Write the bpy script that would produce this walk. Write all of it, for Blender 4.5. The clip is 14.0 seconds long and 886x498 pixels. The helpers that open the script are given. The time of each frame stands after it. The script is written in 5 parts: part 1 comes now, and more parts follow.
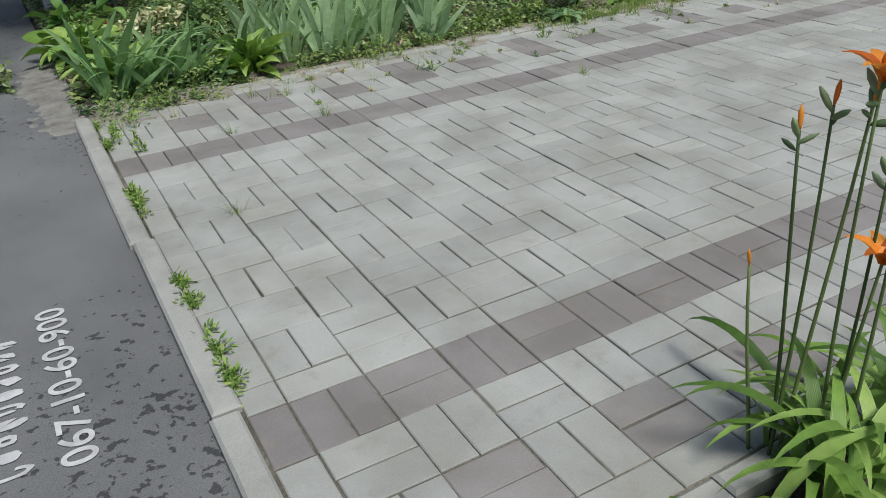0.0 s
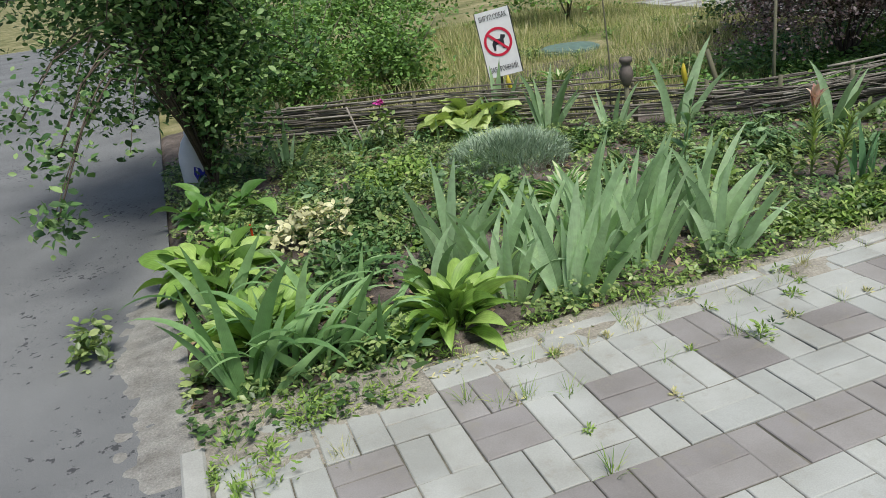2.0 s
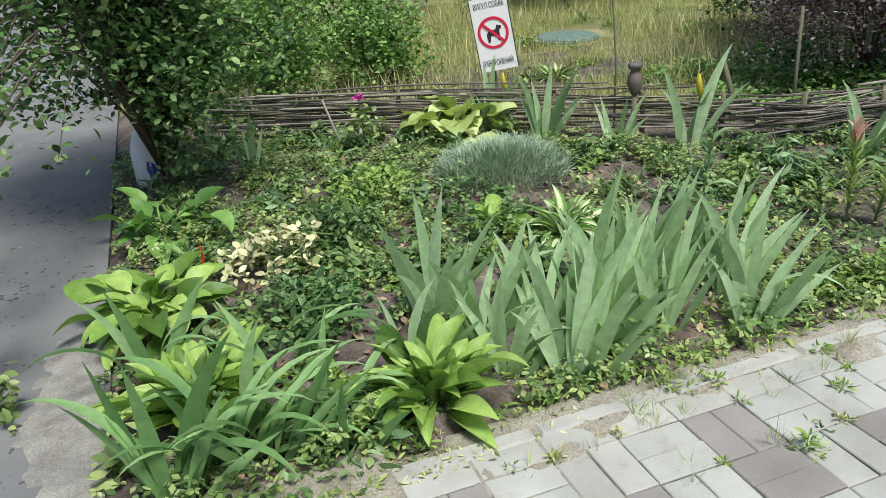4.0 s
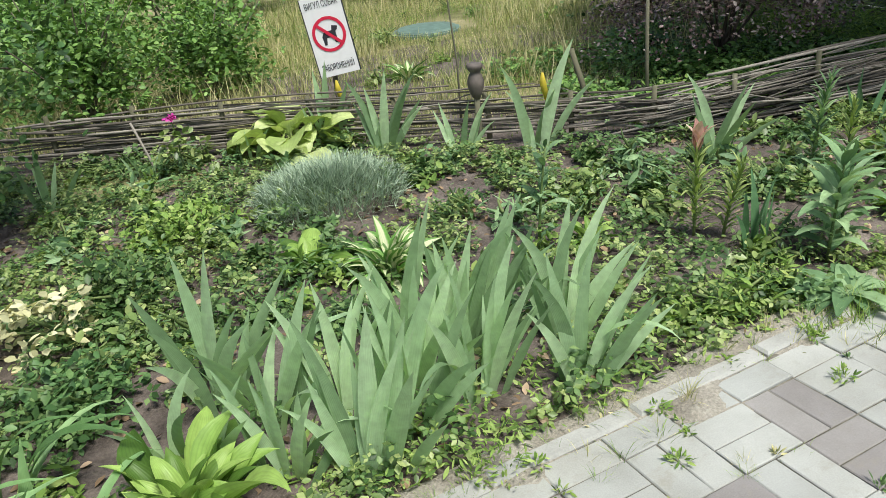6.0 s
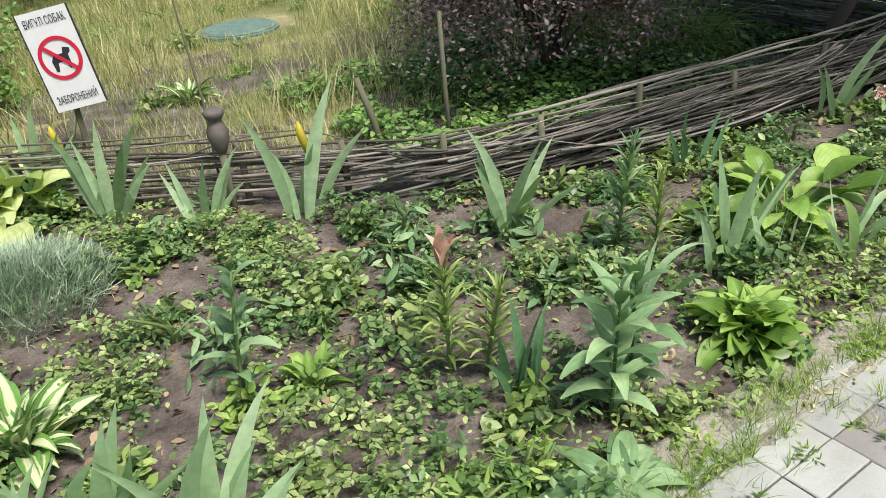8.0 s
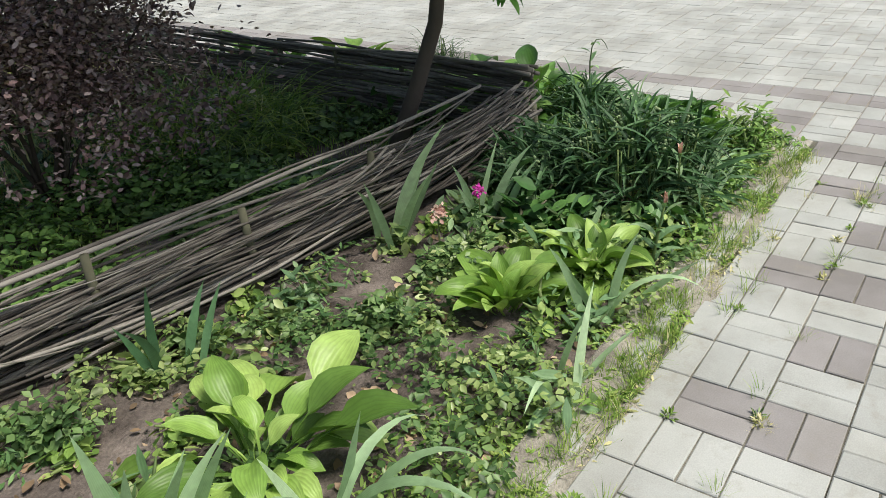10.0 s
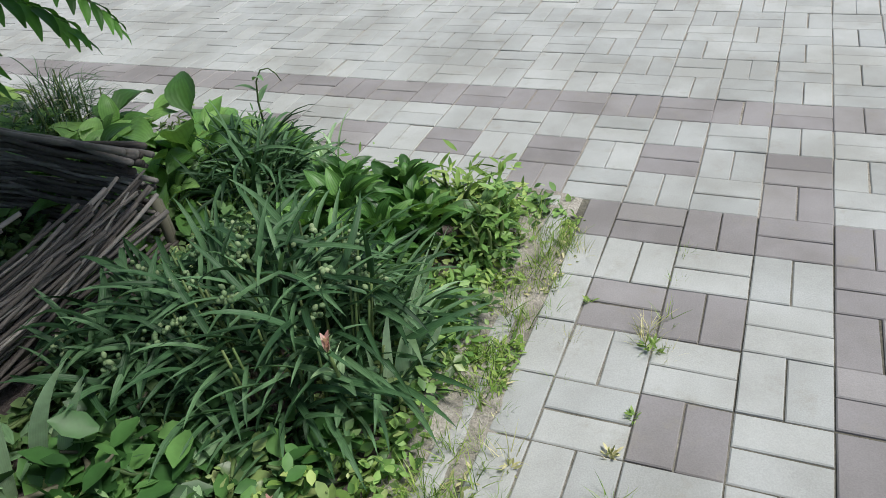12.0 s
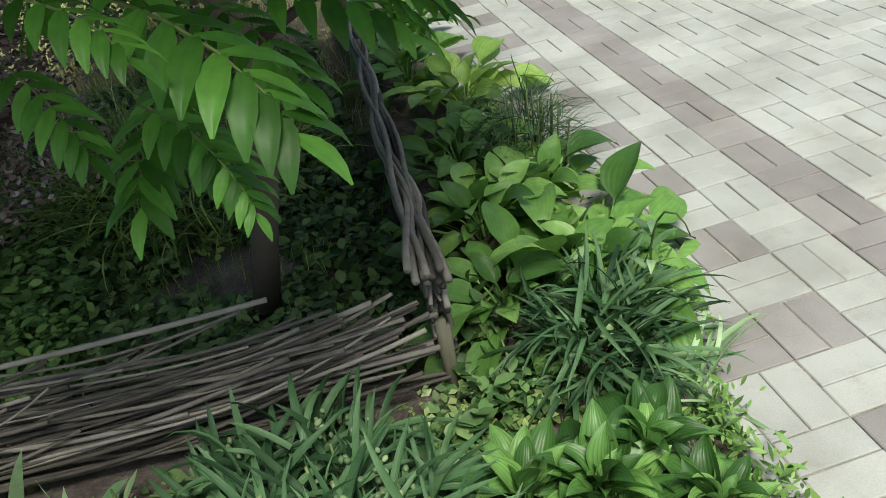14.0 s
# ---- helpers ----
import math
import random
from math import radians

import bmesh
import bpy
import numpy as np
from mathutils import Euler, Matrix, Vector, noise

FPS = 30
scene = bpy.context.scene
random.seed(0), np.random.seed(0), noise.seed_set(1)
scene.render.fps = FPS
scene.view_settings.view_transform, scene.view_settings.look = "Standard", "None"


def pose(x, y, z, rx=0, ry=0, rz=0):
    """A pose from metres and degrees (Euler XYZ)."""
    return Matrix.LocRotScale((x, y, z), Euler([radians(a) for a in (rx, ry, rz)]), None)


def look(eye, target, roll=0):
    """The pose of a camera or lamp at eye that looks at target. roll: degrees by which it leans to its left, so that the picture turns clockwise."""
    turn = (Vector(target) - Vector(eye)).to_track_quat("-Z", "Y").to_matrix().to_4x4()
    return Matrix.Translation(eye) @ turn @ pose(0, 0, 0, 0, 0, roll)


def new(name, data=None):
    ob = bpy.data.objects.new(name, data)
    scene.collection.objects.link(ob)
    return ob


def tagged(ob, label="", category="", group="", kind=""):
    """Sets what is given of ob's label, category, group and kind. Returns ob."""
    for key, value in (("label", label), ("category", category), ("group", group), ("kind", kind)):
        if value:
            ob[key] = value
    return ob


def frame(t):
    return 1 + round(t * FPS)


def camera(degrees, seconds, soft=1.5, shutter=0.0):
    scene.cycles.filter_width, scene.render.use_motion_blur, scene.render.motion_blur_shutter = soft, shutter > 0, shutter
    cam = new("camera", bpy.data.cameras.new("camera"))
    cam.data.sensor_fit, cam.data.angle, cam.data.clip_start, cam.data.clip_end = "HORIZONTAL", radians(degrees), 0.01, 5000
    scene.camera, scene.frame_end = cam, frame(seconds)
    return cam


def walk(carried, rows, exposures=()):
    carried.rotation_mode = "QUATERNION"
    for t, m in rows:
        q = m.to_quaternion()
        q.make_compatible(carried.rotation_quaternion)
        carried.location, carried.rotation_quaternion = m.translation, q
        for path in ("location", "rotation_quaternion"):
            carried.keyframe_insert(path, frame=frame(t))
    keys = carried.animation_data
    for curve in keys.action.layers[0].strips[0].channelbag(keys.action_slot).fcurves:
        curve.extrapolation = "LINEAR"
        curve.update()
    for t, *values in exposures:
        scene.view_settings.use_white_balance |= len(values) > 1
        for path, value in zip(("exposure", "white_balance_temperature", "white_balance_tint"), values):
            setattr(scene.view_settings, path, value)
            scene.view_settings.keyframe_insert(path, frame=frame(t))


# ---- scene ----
cam = camera(59.3, 14.0, soft=0.7)
PATH = [
    (0, (-0.338, -3.180, 1.209), (0.480, -1.634, 0.238), -3.2),
    (0.5, (-0.339, -2.703, 1.225), (0.423, -1.075, 0.349), -5.9),
    (0.6, (-0.371, -2.586, 1.212), (0.458, -0.967, 0.382), -4.9),
    (1, (-0.218, -2.167, 1.273), (0.573, -0.531, 0.439), -6.8),
    (1.5, (-0.058, -1.641, 1.303), (0.536, 0.123, 0.57), -6.8),
    (2, (0.054, -1.233, 1.296), (0.602, 0.546, 0.564), -7.7),
    (2.2, (0.108, -1.118, 1.306), (0.644, 0.662, 0.567), -6.2),
    (4.3, (0.241, -0.689, 1.368), (0.844, 1.027, 0.537), -4.1),
    (4.5, (0.242, -0.686, 1.353), (0.893, 1.0, 0.496), -4.4),
    (5, (0.308, -0.576, 1.331), (1.083, 1.037, 0.437), -4.3),
    (5.5, (0.599, -0.497, 1.363), (1.305, 1.172, 0.516), -4.5),
    (6, (0.79, -0.392, 1.351), (1.571, 1.237, 0.493), -6.2),
    (6.5, (0.982, -0.202, 1.371), (1.836, 1.385, 0.504), -5.1),
    (7, (1.211, -0.077, 1.368), (2.088, 1.475, 0.462), -6.6),
    (7.5, (1.573, -0.004, 1.393), (2.455, 1.553, 0.5), -3.4),
    (8, (1.864, 0.1, 1.397), (2.819, 1.577, 0.444), -5.3),
    (8.5, (2.177, 0.206, 1.408), (3.362, 1.473, 0.412), -4.0),
    (9, (2.563, 0.267, 1.394), (3.892, 1.404, 0.424), -5.4),
    (9.2, (2.745, 0.291, 1.403), (4.09, 1.43, 0.459), -3.8),
    (11.3, (4.547, 0.315, 1.256), (6.064, 1.09, 0.208), -6.4),
    (11.5, (4.733, 0.356, 1.276), (6.272, 1.051, 0.204), -4.9),
    (12, (5.107, 0.422, 1.309), (6.592, 1.141, 0.18), -7.2),
    (12.2, (5.235, 0.436, 1.278), (6.683, 1.233, 0.151), -5.9),
    (12.5, (5.503, 0.443, 1.312), (6.789, 1.451, 0.158), -8.5),
    (13, (5.767, 0.603, 1.436), (6.927, 1.587, 0.138), -9.1),
    (13.5, (6.082, 0.641, 1.45), (6.989, 1.871, 0.161), -10.9),
    (14, (6.4, 0.609, 1.433), (6.664, 2.239, 0.304), -10.9),
]
walk(cam, [(t, look(eye, target, roll)) for t, eye, target, roll in PATH],
     exposures=[(0.0, -0.1, 6400, 6), (0.5, -0.26, 6400, 6), (1.0, -0.06, 6400, 5), (2.2, 0.35, 6450, 6), (5.0, 0.65, 6500, 5), (7.0, 0.7, 6650, 4), (8.5, 0.85, 6800, 8), (9.2, 0.76, 6950, 6), (11.3, 0.43, 6250, 8), (12.5, 0.36, 6300, 7), (14.0, 0.66, 6750, 1)])

# ---- light ----
SUN_AZ, SUN_EL = radians(172), radians(64)
world = bpy.data.worlds.new("world")
scene.world = world
world.use_nodes = True
wn = world.node_tree.nodes
sky = wn.new("ShaderNodeTexSky")
sky.sky_type = 'NISHITA'
sky.sun_disc = False
sky.sun_elevation = SUN_EL
sky.sun_rotation = SUN_AZ
sky.dust_density = 3.0
wn["Background"].inputs[1].default_value = 0.085
world.node_tree.links.new(sky.outputs[0], wn["Background"].inputs[0])
sun = new("sun", bpy.data.lights.new("sun", "SUN"))
sun.data.energy = 2.75
sun.data.angle = radians(18)
sun.data.color = (1.0, 0.965, 0.91)
sun_dir = Vector((math.sin(SUN_AZ) * math.cos(SUN_EL), math.cos(SUN_AZ) * math.cos(SUN_EL), math.sin(SUN_EL)))
sun.matrix_world = look(sun_dir * 20, (0, 0, 0))


# ---- materials ----
def base_mat(name, rough=0.8, spec=0.3):
    m = bpy.data.materials.new(name)
    m.use_nodes = True
    n = m.node_tree.nodes
    b = n["Principled BSDF"]
    b.inputs["Roughness"].default_value = rough
    b.inputs["Specular IOR Level"].default_value = spec
    return m, n, m.node_tree.links, b


def ramp(n, stops):
    r = n.new("ShaderNodeValToRGB")
    while len(r.color_ramp.elements) < len(stops):
        r.color_ramp.elements.new(0.5)
    for e, (p, c) in zip(r.color_ramp.elements, stops):
        e.position, e.color = p, (*c, 1)
    return r


def noise_tex(n, l, scale, detail=4.0, coord="Object", rough=0.55):
    tc = n.new("ShaderNodeTexCoord") if coord != "World" else n.new("ShaderNodeNewGeometry")
    t = n.new("ShaderNodeTexNoise")
    t.inputs["Scale"].default_value = scale
    t.inputs["Detail"].default_value = detail
    t.inputs["Roughness"].default_value = rough
    l.new(tc.outputs["Position" if coord == "World" else coord], t.inputs["Vector"])
    return t


def mix_col(n, l, fac, a, b, mode="MIX"):
    m = n.new("ShaderNodeMix")
    m.data_type, m.blend_type = "RGBA", mode
    for sock, v in ((m.inputs[0], fac), (m.inputs[6], a), (m.inputs[7], b)):
        if isinstance(v, (int, float)):
            sock.default_value = v
        elif isinstance(v, tuple):
            sock.default_value = (*v, 1)
        else:
            l.new(v, sock)
    return m.outputs[2]


def math_node(n, l, op, a, b=0.0):
    m = n.new("ShaderNodeMath")
    m.operation = op
    for s, v in zip(m.inputs, (a, b)):
        if isinstance(v, (int, float)):
            s.default_value = v
        else:
            l.new(v, s)
    return m.outputs[0]


def bump(n, l, b, height, strength=0.4, dist=0.01):
    bp = n.new("ShaderNodeBump")
    bp.inputs["Strength"].default_value = strength
    bp.inputs["Distance"].default_value = dist
    l.new(height, bp.inputs["Height"])
    l.new(bp.outputs[0], b.inputs["Normal"])


def rand_value(n, l):
    """One random number for each object and each loose piece."""
    oi, ge = n.new("ShaderNodeObjectInfo"), n.new("ShaderNodeNewGeometry")
    s = math_node(n, l, "ADD", oi.outputs["Random"], ge.outputs["Random Per Island"])
    return math_node(n, l, "FRACT", s)


def paver_mat(name, c0, c1, c2):
    m, n, l, b = base_mat(name, 0.85, 0.25)
    r = ramp(n, [(0.0, c0), (0.5, c1), (1.0, c2)])
    l.new(rand_value(n, l), r.inputs[0])
    big = noise_tex(n, l, 2.6, 5, "World")
    fine = noise_tex(n, l, 260, 3, "World")
    st = ramp(n, [(0.38, (0.80, 0.79, 0.76)), (0.62, (1.05, 1.05, 1.04))])
    l.new(big.outputs[0], st.inputs[0])
    gr = ramp(n, [(0.3, (0.91, 0.91, 0.91)), (0.7, (1.06, 1.06, 1.06))])
    l.new(fine.outputs[0], gr.inputs[0])
    c = mix_col(n, l, 1.0, r.outputs[0], st.outputs[0], "MULTIPLY")
    c = mix_col(n, l, 1.0, c, gr.outputs[0], "MULTIPLY")
    spot = noise_tex(n, l, 9, 7, "World", 0.7)
    sm = ramp(n, [(0.56, (0, 0, 0)), (0.72, (0.55, 0.55, 0.55))])
    l.new(spot.outputs[0], sm.inputs[0])
    c = mix_col(n, l, sm.outputs[0], c, (0.27, 0.25, 0.20))
    l.new(c, b.inputs["Base Color"])
    bump(n, l, b, math_node(n, l, "ADD", fine.outputs[0], spot.outputs[0]), 0.3, 0.003)
    return m


M_LIGHT = paver_mat("paver_light", (0.38, 0.39, 0.38), (0.41, 0.418, 0.405), (0.445, 0.452, 0.435))
M_DARK = paver_mat("paver_dark", (0.25, 0.236, 0.236), (0.282, 0.266, 0.266), (0.315, 0.3, 0.296))


def rough_ground(name, dark, mid, light, scale, bstr=0.6, dist=0.02, rough=0.95, fine=90, grain=0.3):
    m, n, l, b = base_mat(name, rough, 0.2)
    t = noise_tex(n, l, scale, 8, "World", 0.62)
    f = noise_tex(n, l, fine, 5, "World", 0.6)
    r = ramp(n, [(0.3, dark), (0.5, mid), (0.72, light)])
    l.new(t.outputs[0], r.inputs[0])
    g = ramp(n, [(0.3, (1 - grain,) * 3), (0.7, (1 + grain * 0.75,) * 3)])
    l.new(f.outputs[0], g.inputs[0])
    l.new(mix_col(n, l, 1.0, r.outputs[0], g.outputs[0], "MULTIPLY"), b.inputs["Base Color"])
    bump(n, l, b, f.outputs[0], bstr, dist)
    return m


M_SOIL = rough_ground("garden_soil", (0.06, 0.049, 0.044), (0.14, 0.116, 0.104), (0.27, 0.228, 0.205), 5)
M_JOINT = rough_ground("joint_dirt", (0.06, 0.057, 0.045), (0.16, 0.15, 0.12), (0.34, 0.32, 0.27), 2.2, fine=60)
M_SAND = rough_ground("sandy_dirt", (0.22, 0.198, 0.165), (0.345, 0.318, 0.27), (0.45, 0.42, 0.365), 9, fine=120)
M_DUST = rough_ground("pale_dust", (0.2, 0.19, 0.175), (0.3, 0.29, 0.27), (0.38, 0.37, 0.345), 9, fine=140)
M_LAWN = rough_ground("lawn_ground", (0.09, 0.11, 0.04), (0.22, 0.21, 0.10), (0.42, 0.37, 0.22), 1.4, fine=50)
M_CONC = rough_ground("kerb_concrete", (0.30, 0.30, 0.28), (0.39, 0.39, 0.37), (0.46, 0.46, 0.44), 4, 0.3, 0.003, 0.9, 180, 0.1)


def asphalt():
    m, n, l, b = base_mat("asphalt", 0.9, 0.3)
    t = noise_tex(n, l, 1.6, 6, "World")
    f = noise_tex(n, l, 320, 2, "World")
    s = noise_tex(n, l, 34, 2, "World")
    r = ramp(n, [(0.3, (0.145, 0.148, 0.153)), (0.7, (0.215, 0.219, 0.222))])
    l.new(t.outputs[0], r.inputs[0])
    g = ramp(n, [(0.3, (0.7, 0.7, 0.7)), (0.7, (1.25, 1.25, 1.25))])
    l.new(f.outputs[0], g.inputs[0])
    d = ramp(n, [(0.325, (0.38, 0.38, 0.4)), (0.365, (1, 1, 1))])
    where = noise_tex(n, l, 0.8, 1, "World")
    less = math_node(n, l, "MULTIPLY", math_node(n, l, "SUBTRACT", where.outputs[0], 0.42), 0.55)
    l.new(math_node(n, l, "ADD", s.outputs[0], less), d.inputs[0])
    c = mix_col(n, l, 1.0, r.outputs[0], g.outputs[0], "MULTIPLY")
    c = mix_col(n, l, 1.0, c, d.outputs[0], "MULTIPLY")
    l.new(c, b.inputs["Base Color"])
    bump(n, l, b, f.outputs[0], 0.4, 0.003)
    return m


M_ASPH = asphalt()


def leaf_mat(name, c0, c1, c2, veins=0.0, count=16.0, rough=0.5, trans=0.3, margin=None, spec=0.35):
    """A leaf: colour by piece, lengthwise veins by the leaf's own width, some light through it."""
    m, n, l, b = base_mat(name, rough, spec)
    r = ramp(n, [(0.0, tuple(0.62 * c for c in c0)), (0.5, c1), (1.0, tuple(1.08 * c for c in c2))])
    l.new(rand_value(n, l), r.inputs[0])
    t = noise_tex(n, l, 30, 3, "World")
    g = ramp(n, [(0.3, (0.82, 0.82, 0.78)), (0.7, (1.1, 1.1, 1.06))])
    l.new(t.outputs[0], g.inputs[0])
    col = mix_col(n, l, 1.0, r.outputs[0], g.outputs[0], "MULTIPLY")
    uv = n.new("ShaderNodeUVMap")
    sep = n.new("ShaderNodeSeparateXYZ")
    l.new(uv.outputs[0], sep.inputs[0])
    if margin:
        off = math_node(n, l, "ABSOLUTE", math_node(n, l, "SUBTRACT", sep.outputs[0], 0.5))
        wob = math_node(n, l, "ADD", off, math_node(n, l, "MULTIPLY", math_node(n, l, "SUBTRACT", t.outputs[0], 0.5), 0.25))
        mask = ramp(n, [(0.24, (1, 1, 1)), (0.30, (0, 0, 0))])
        l.new(wob, mask.inputs[0])
        col = mix_col(n, l, mask.outputs[0], col, margin)
    if veins:
        w = math_node(n, l, "SINE", math_node(n, l, "MULTIPLY", sep.outputs[0], count * 6.283))
        h = math_node(n, l, "MULTIPLY", w, 0.5)
        dk = ramp(n, [(0.0, (1 - veins, 1 - veins, 1 - veins)), (0.45, (1, 1, 1))])
        l.new(math_node(n, l, "ADD", h, 0.5), dk.inputs[0])
        col = mix_col(n, l, 1.0, col, dk.outputs[0], "MULTIPLY")
        bump(n, l, b, h, 0.22, 0.002)
    l.new(col, b.inputs["Base Color"])
    tr = n.new("ShaderNodeBsdfTranslucent")
    l.new(mix_col(n, l, 1.0, col, (1.3, 1.35, 0.7), "MULTIPLY"), tr.inputs[0])
    mx = n.new("ShaderNodeMixShader")
    mx.inputs[0].default_value = trans * 0.8
    l.new(b.outputs[0], mx.inputs[1])
    l.new(tr.outputs[0], mx.inputs[2])
    l.new(mx.outputs[0], n["Material Output"].inputs[0])
    return m


L_IRIS = leaf_mat("iris_leaf", (0.26, 0.42, 0.22), (0.38, 0.55, 0.33), (0.51, 0.67, 0.44), 0.04, 8, 0.42, 0.42, spec=0.5)
L_IRIS_M = leaf_mat("green_iris_leaf", (0.13, 0.28, 0.09), (0.21, 0.38, 0.15), (0.33, 0.5, 0.24), 0.06, 8, 0.42, 0.3, spec=0.5)
L_IRIS_D = leaf_mat("dark_iris_leaf", (0.07, 0.17, 0.08), (0.10, 0.22, 0.105), (0.15, 0.29, 0.15), 0.12, 9, 0.4, 0.2, spec=0.5)
L_HOSTA = leaf_mat("hosta_leaf", (0.13, 0.26, 0.05), (0.235, 0.395, 0.085), (0.39, 0.54, 0.16), 0.13, 9, 0.42, 0.25)
L_HOSTA_D = leaf_mat("dark_hosta_leaf", (0.045, 0.13, 0.03), (0.088, 0.215, 0.052), (0.19, 0.36, 0.1), 0.3, 7, 0.42, 0.25, spec=0.4)
# dark green leaf, taken lower still to hold the tree's shade in its colour
L_HEART = leaf_mat("shaded_heart_leaf", (0.035, 0.1, 0.028), (0.068, 0.17, 0.046), (0.14, 0.28, 0.08), 0, 1, 0.45, 0.22)
L_HOSTA_M = leaf_mat("green_hosta_leaf", (0.08, 0.2, 0.045), (0.145, 0.305, 0.072), (0.25, 0.43, 0.125), 0.1, 8, 0.42, 0.28)
L_HOSTA_Y = leaf_mat("pale_hosta_leaf", (0.36, 0.5, 0.15), (0.48, 0.6, 0.22), (0.6, 0.68, 0.34), 0.1, 9, 0.4, 0.28, spec=0.45)
L_FERN = leaf_mat("feathery_leaf", (0.06, 0.15, 0.05), (0.11, 0.22, 0.08), (0.18, 0.30, 0.11), 0, 1, 0.5, 0.25)
L_VAR = leaf_mat("variegated_leaf", (0.117, 0.26, 0.065), (0.156, 0.325, 0.078), (0.195, 0.39, 0.104), 0.15, 7, 0.5, 0.2, margin=(0.62, 0.66, 0.42))
L_COVER = leaf_mat("ground_cover_leaf", (0.12, 0.205, 0.075), (0.225, 0.325, 0.105), (0.41, 0.48, 0.21), 0, 1, 0.4, 0.3, spec=0.5)
# darker version of the cover leaf: dark plants, and shade put into the colour
L_COVER_D = leaf_mat("dark_and_shaded_leaf", (0.045, 0.105, 0.032), (0.1, 0.19, 0.062), (0.22, 0.32, 0.13), 0, 1, 0.45, 0.22)
L_WEED = leaf_mat("weed_leaf", (0.15, 0.28, 0.06), (0.24, 0.38, 0.09), (0.38, 0.48, 0.16), 0, 1, 0.6, 0.3)
L_BLUE = leaf_mat("carnation_leaf", (0.22, 0.33, 0.23), (0.34, 0.45, 0.34), (0.47, 0.57, 0.46), 0, 1, 0.5, 0.15)
L_TALL = leaf_mat("lily_leaf", (0.12, 0.24, 0.11), (0.2, 0.34, 0.17), (0.33, 0.47, 0.26), 0.1, 3, 0.5, 0.25)
L_LILY = leaf_mat("yellowish_lily_leaf", (0.17, 0.27, 0.07), (0.27, 0.38, 0.11), (0.42, 0.5, 0.2), 0.1, 3, 0.5, 0.25)
L_SPIDER = leaf_mat("spiderwort_leaf", (0.028, 0.078, 0.03), (0.06, 0.135, 0.058), (0.13, 0.235, 0.115), 0.1, 4, 0.5, 0.22, spec=0.28)
L_DRY = leaf_mat("dry_grass", (0.30, 0.36, 0.14), (0.52, 0.50, 0.26), (0.70, 0.63, 0.42), 0, 1, 0.7, 0.3)
L_GRASS = leaf_mat("grass_blade", (0.12, 0.24, 0.045), (0.225, 0.36, 0.075), (0.39, 0.465, 0.15), 0, 1, 0.6, 0.3)
L_SHRUB = leaf_mat("shrub_leaf", (0.096, 0.208, 0.056), (0.16, 0.304, 0.08), (0.272, 0.432, 0.128), 0, 1, 0.5, 0.25)
L_ROSE = leaf_mat("rose_leaf", (0.045, 0.11, 0.036), (0.09, 0.19, 0.062), (0.27, 0.38, 0.16), 0, 1, 0.5, 0.25)
L_PURPLE = leaf_mat("purple_leaf", (0.11, 0.062, 0.068), (0.26, 0.17, 0.175), (0.5, 0.4, 0.41), 0, 1, 0.45, 0.15)
L_TREE = leaf_mat("tree_leaf", (0.06, 0.18, 0.03), (0.095, 0.26, 0.043), (0.16, 0.37, 0.068), 0.08, 2, 0.45, 0.35)
L_CREAM = leaf_mat("cream_leaf", (0.5, 0.5, 0.3), (0.62, 0.6, 0.36), (0.72, 0.7, 0.48), 0, 1, 0.6, 0.2)
L_ORANGE = leaf_mat("orange_petal", (0.75, 0.17, 0.02), (0.8, 0.24, 0.03), (0.85, 0.36, 0.06), 0.1, 4, 0.5, 0.3)
L_PINK = leaf_mat("pink_petal", (0.5, 0.22, 0.2), (0.66, 0.4, 0.36), (0.8, 0.62, 0.56), 0.1, 4, 0.6, 0.3)
L_MAGENTA = leaf_mat("magenta_petal", (0.55, 0.03, 0.36), (0.65, 0.05, 0.45), (0.72, 0.12, 0.52), 0, 1, 0.6, 0.2)
L_BUD = leaf_mat("bud", (0.11, 0.19, 0.085), (0.18, 0.27, 0.13), (0.29, 0.36, 0.2), 0, 1, 0.6, 0.1)
L_YELLOW = leaf_mat("yellow_leaf", (0.6, 0.5, 0.05), (0.72, 0.58, 0.08), (0.75, 0.62, 0.15), 0, 1, 0.5, 0.2)
L_LITTER = leaf_mat("dead_leaf", (0.144, 0.1, 0.065), (0.3, 0.204, 0.132), (0.504, 0.372, 0.276), 0, 1, 0.8, 0.1)


def wood_mat(name, c0, c1, c2, scale=(6, 6, 60)):
    m, n, l, b = base_mat(name, 0.85, 0.2)
    r = ramp(n, [(0.0, c0), (0.5, c1), (1.0, c2)])
    t = noise_tex(n, l, 22, 6, "World", 0.65)
    v = math_node(n, l, "ADD", math_node(n, l, "MULTIPLY", rand_value(n, l), 0.6), math_node(n, l, "MULTIPLY", t.outputs[0], 0.45))
    l.new(v, r.inputs[0])
    l.new(r.outputs[0], b.inputs["Base Color"])
    bump(n, l, b, t.outputs[0], 0.5, 0.004)
    return m


M_ROD = wood_mat("grey_willow", (0.04, 0.034, 0.03), (0.14, 0.124, 0.108), (0.44, 0.405, 0.36))
M_BARK = wood_mat("tree_bark", (0.045, 0.034, 0.027), (0.09, 0.07, 0.056), (0.15, 0.122, 0.1))
M_STEM = leaf_mat("green_stem", (0.08, 0.14, 0.04), (0.12, 0.18, 0.06), (0.17, 0.22, 0.08), 0, 1, 0.6, 0.0)
M_STAKE = wood_mat("stake_wood", (0.08, 0.08, 0.05), (0.14, 0.135, 0.09), (0.2, 0.19, 0.14))


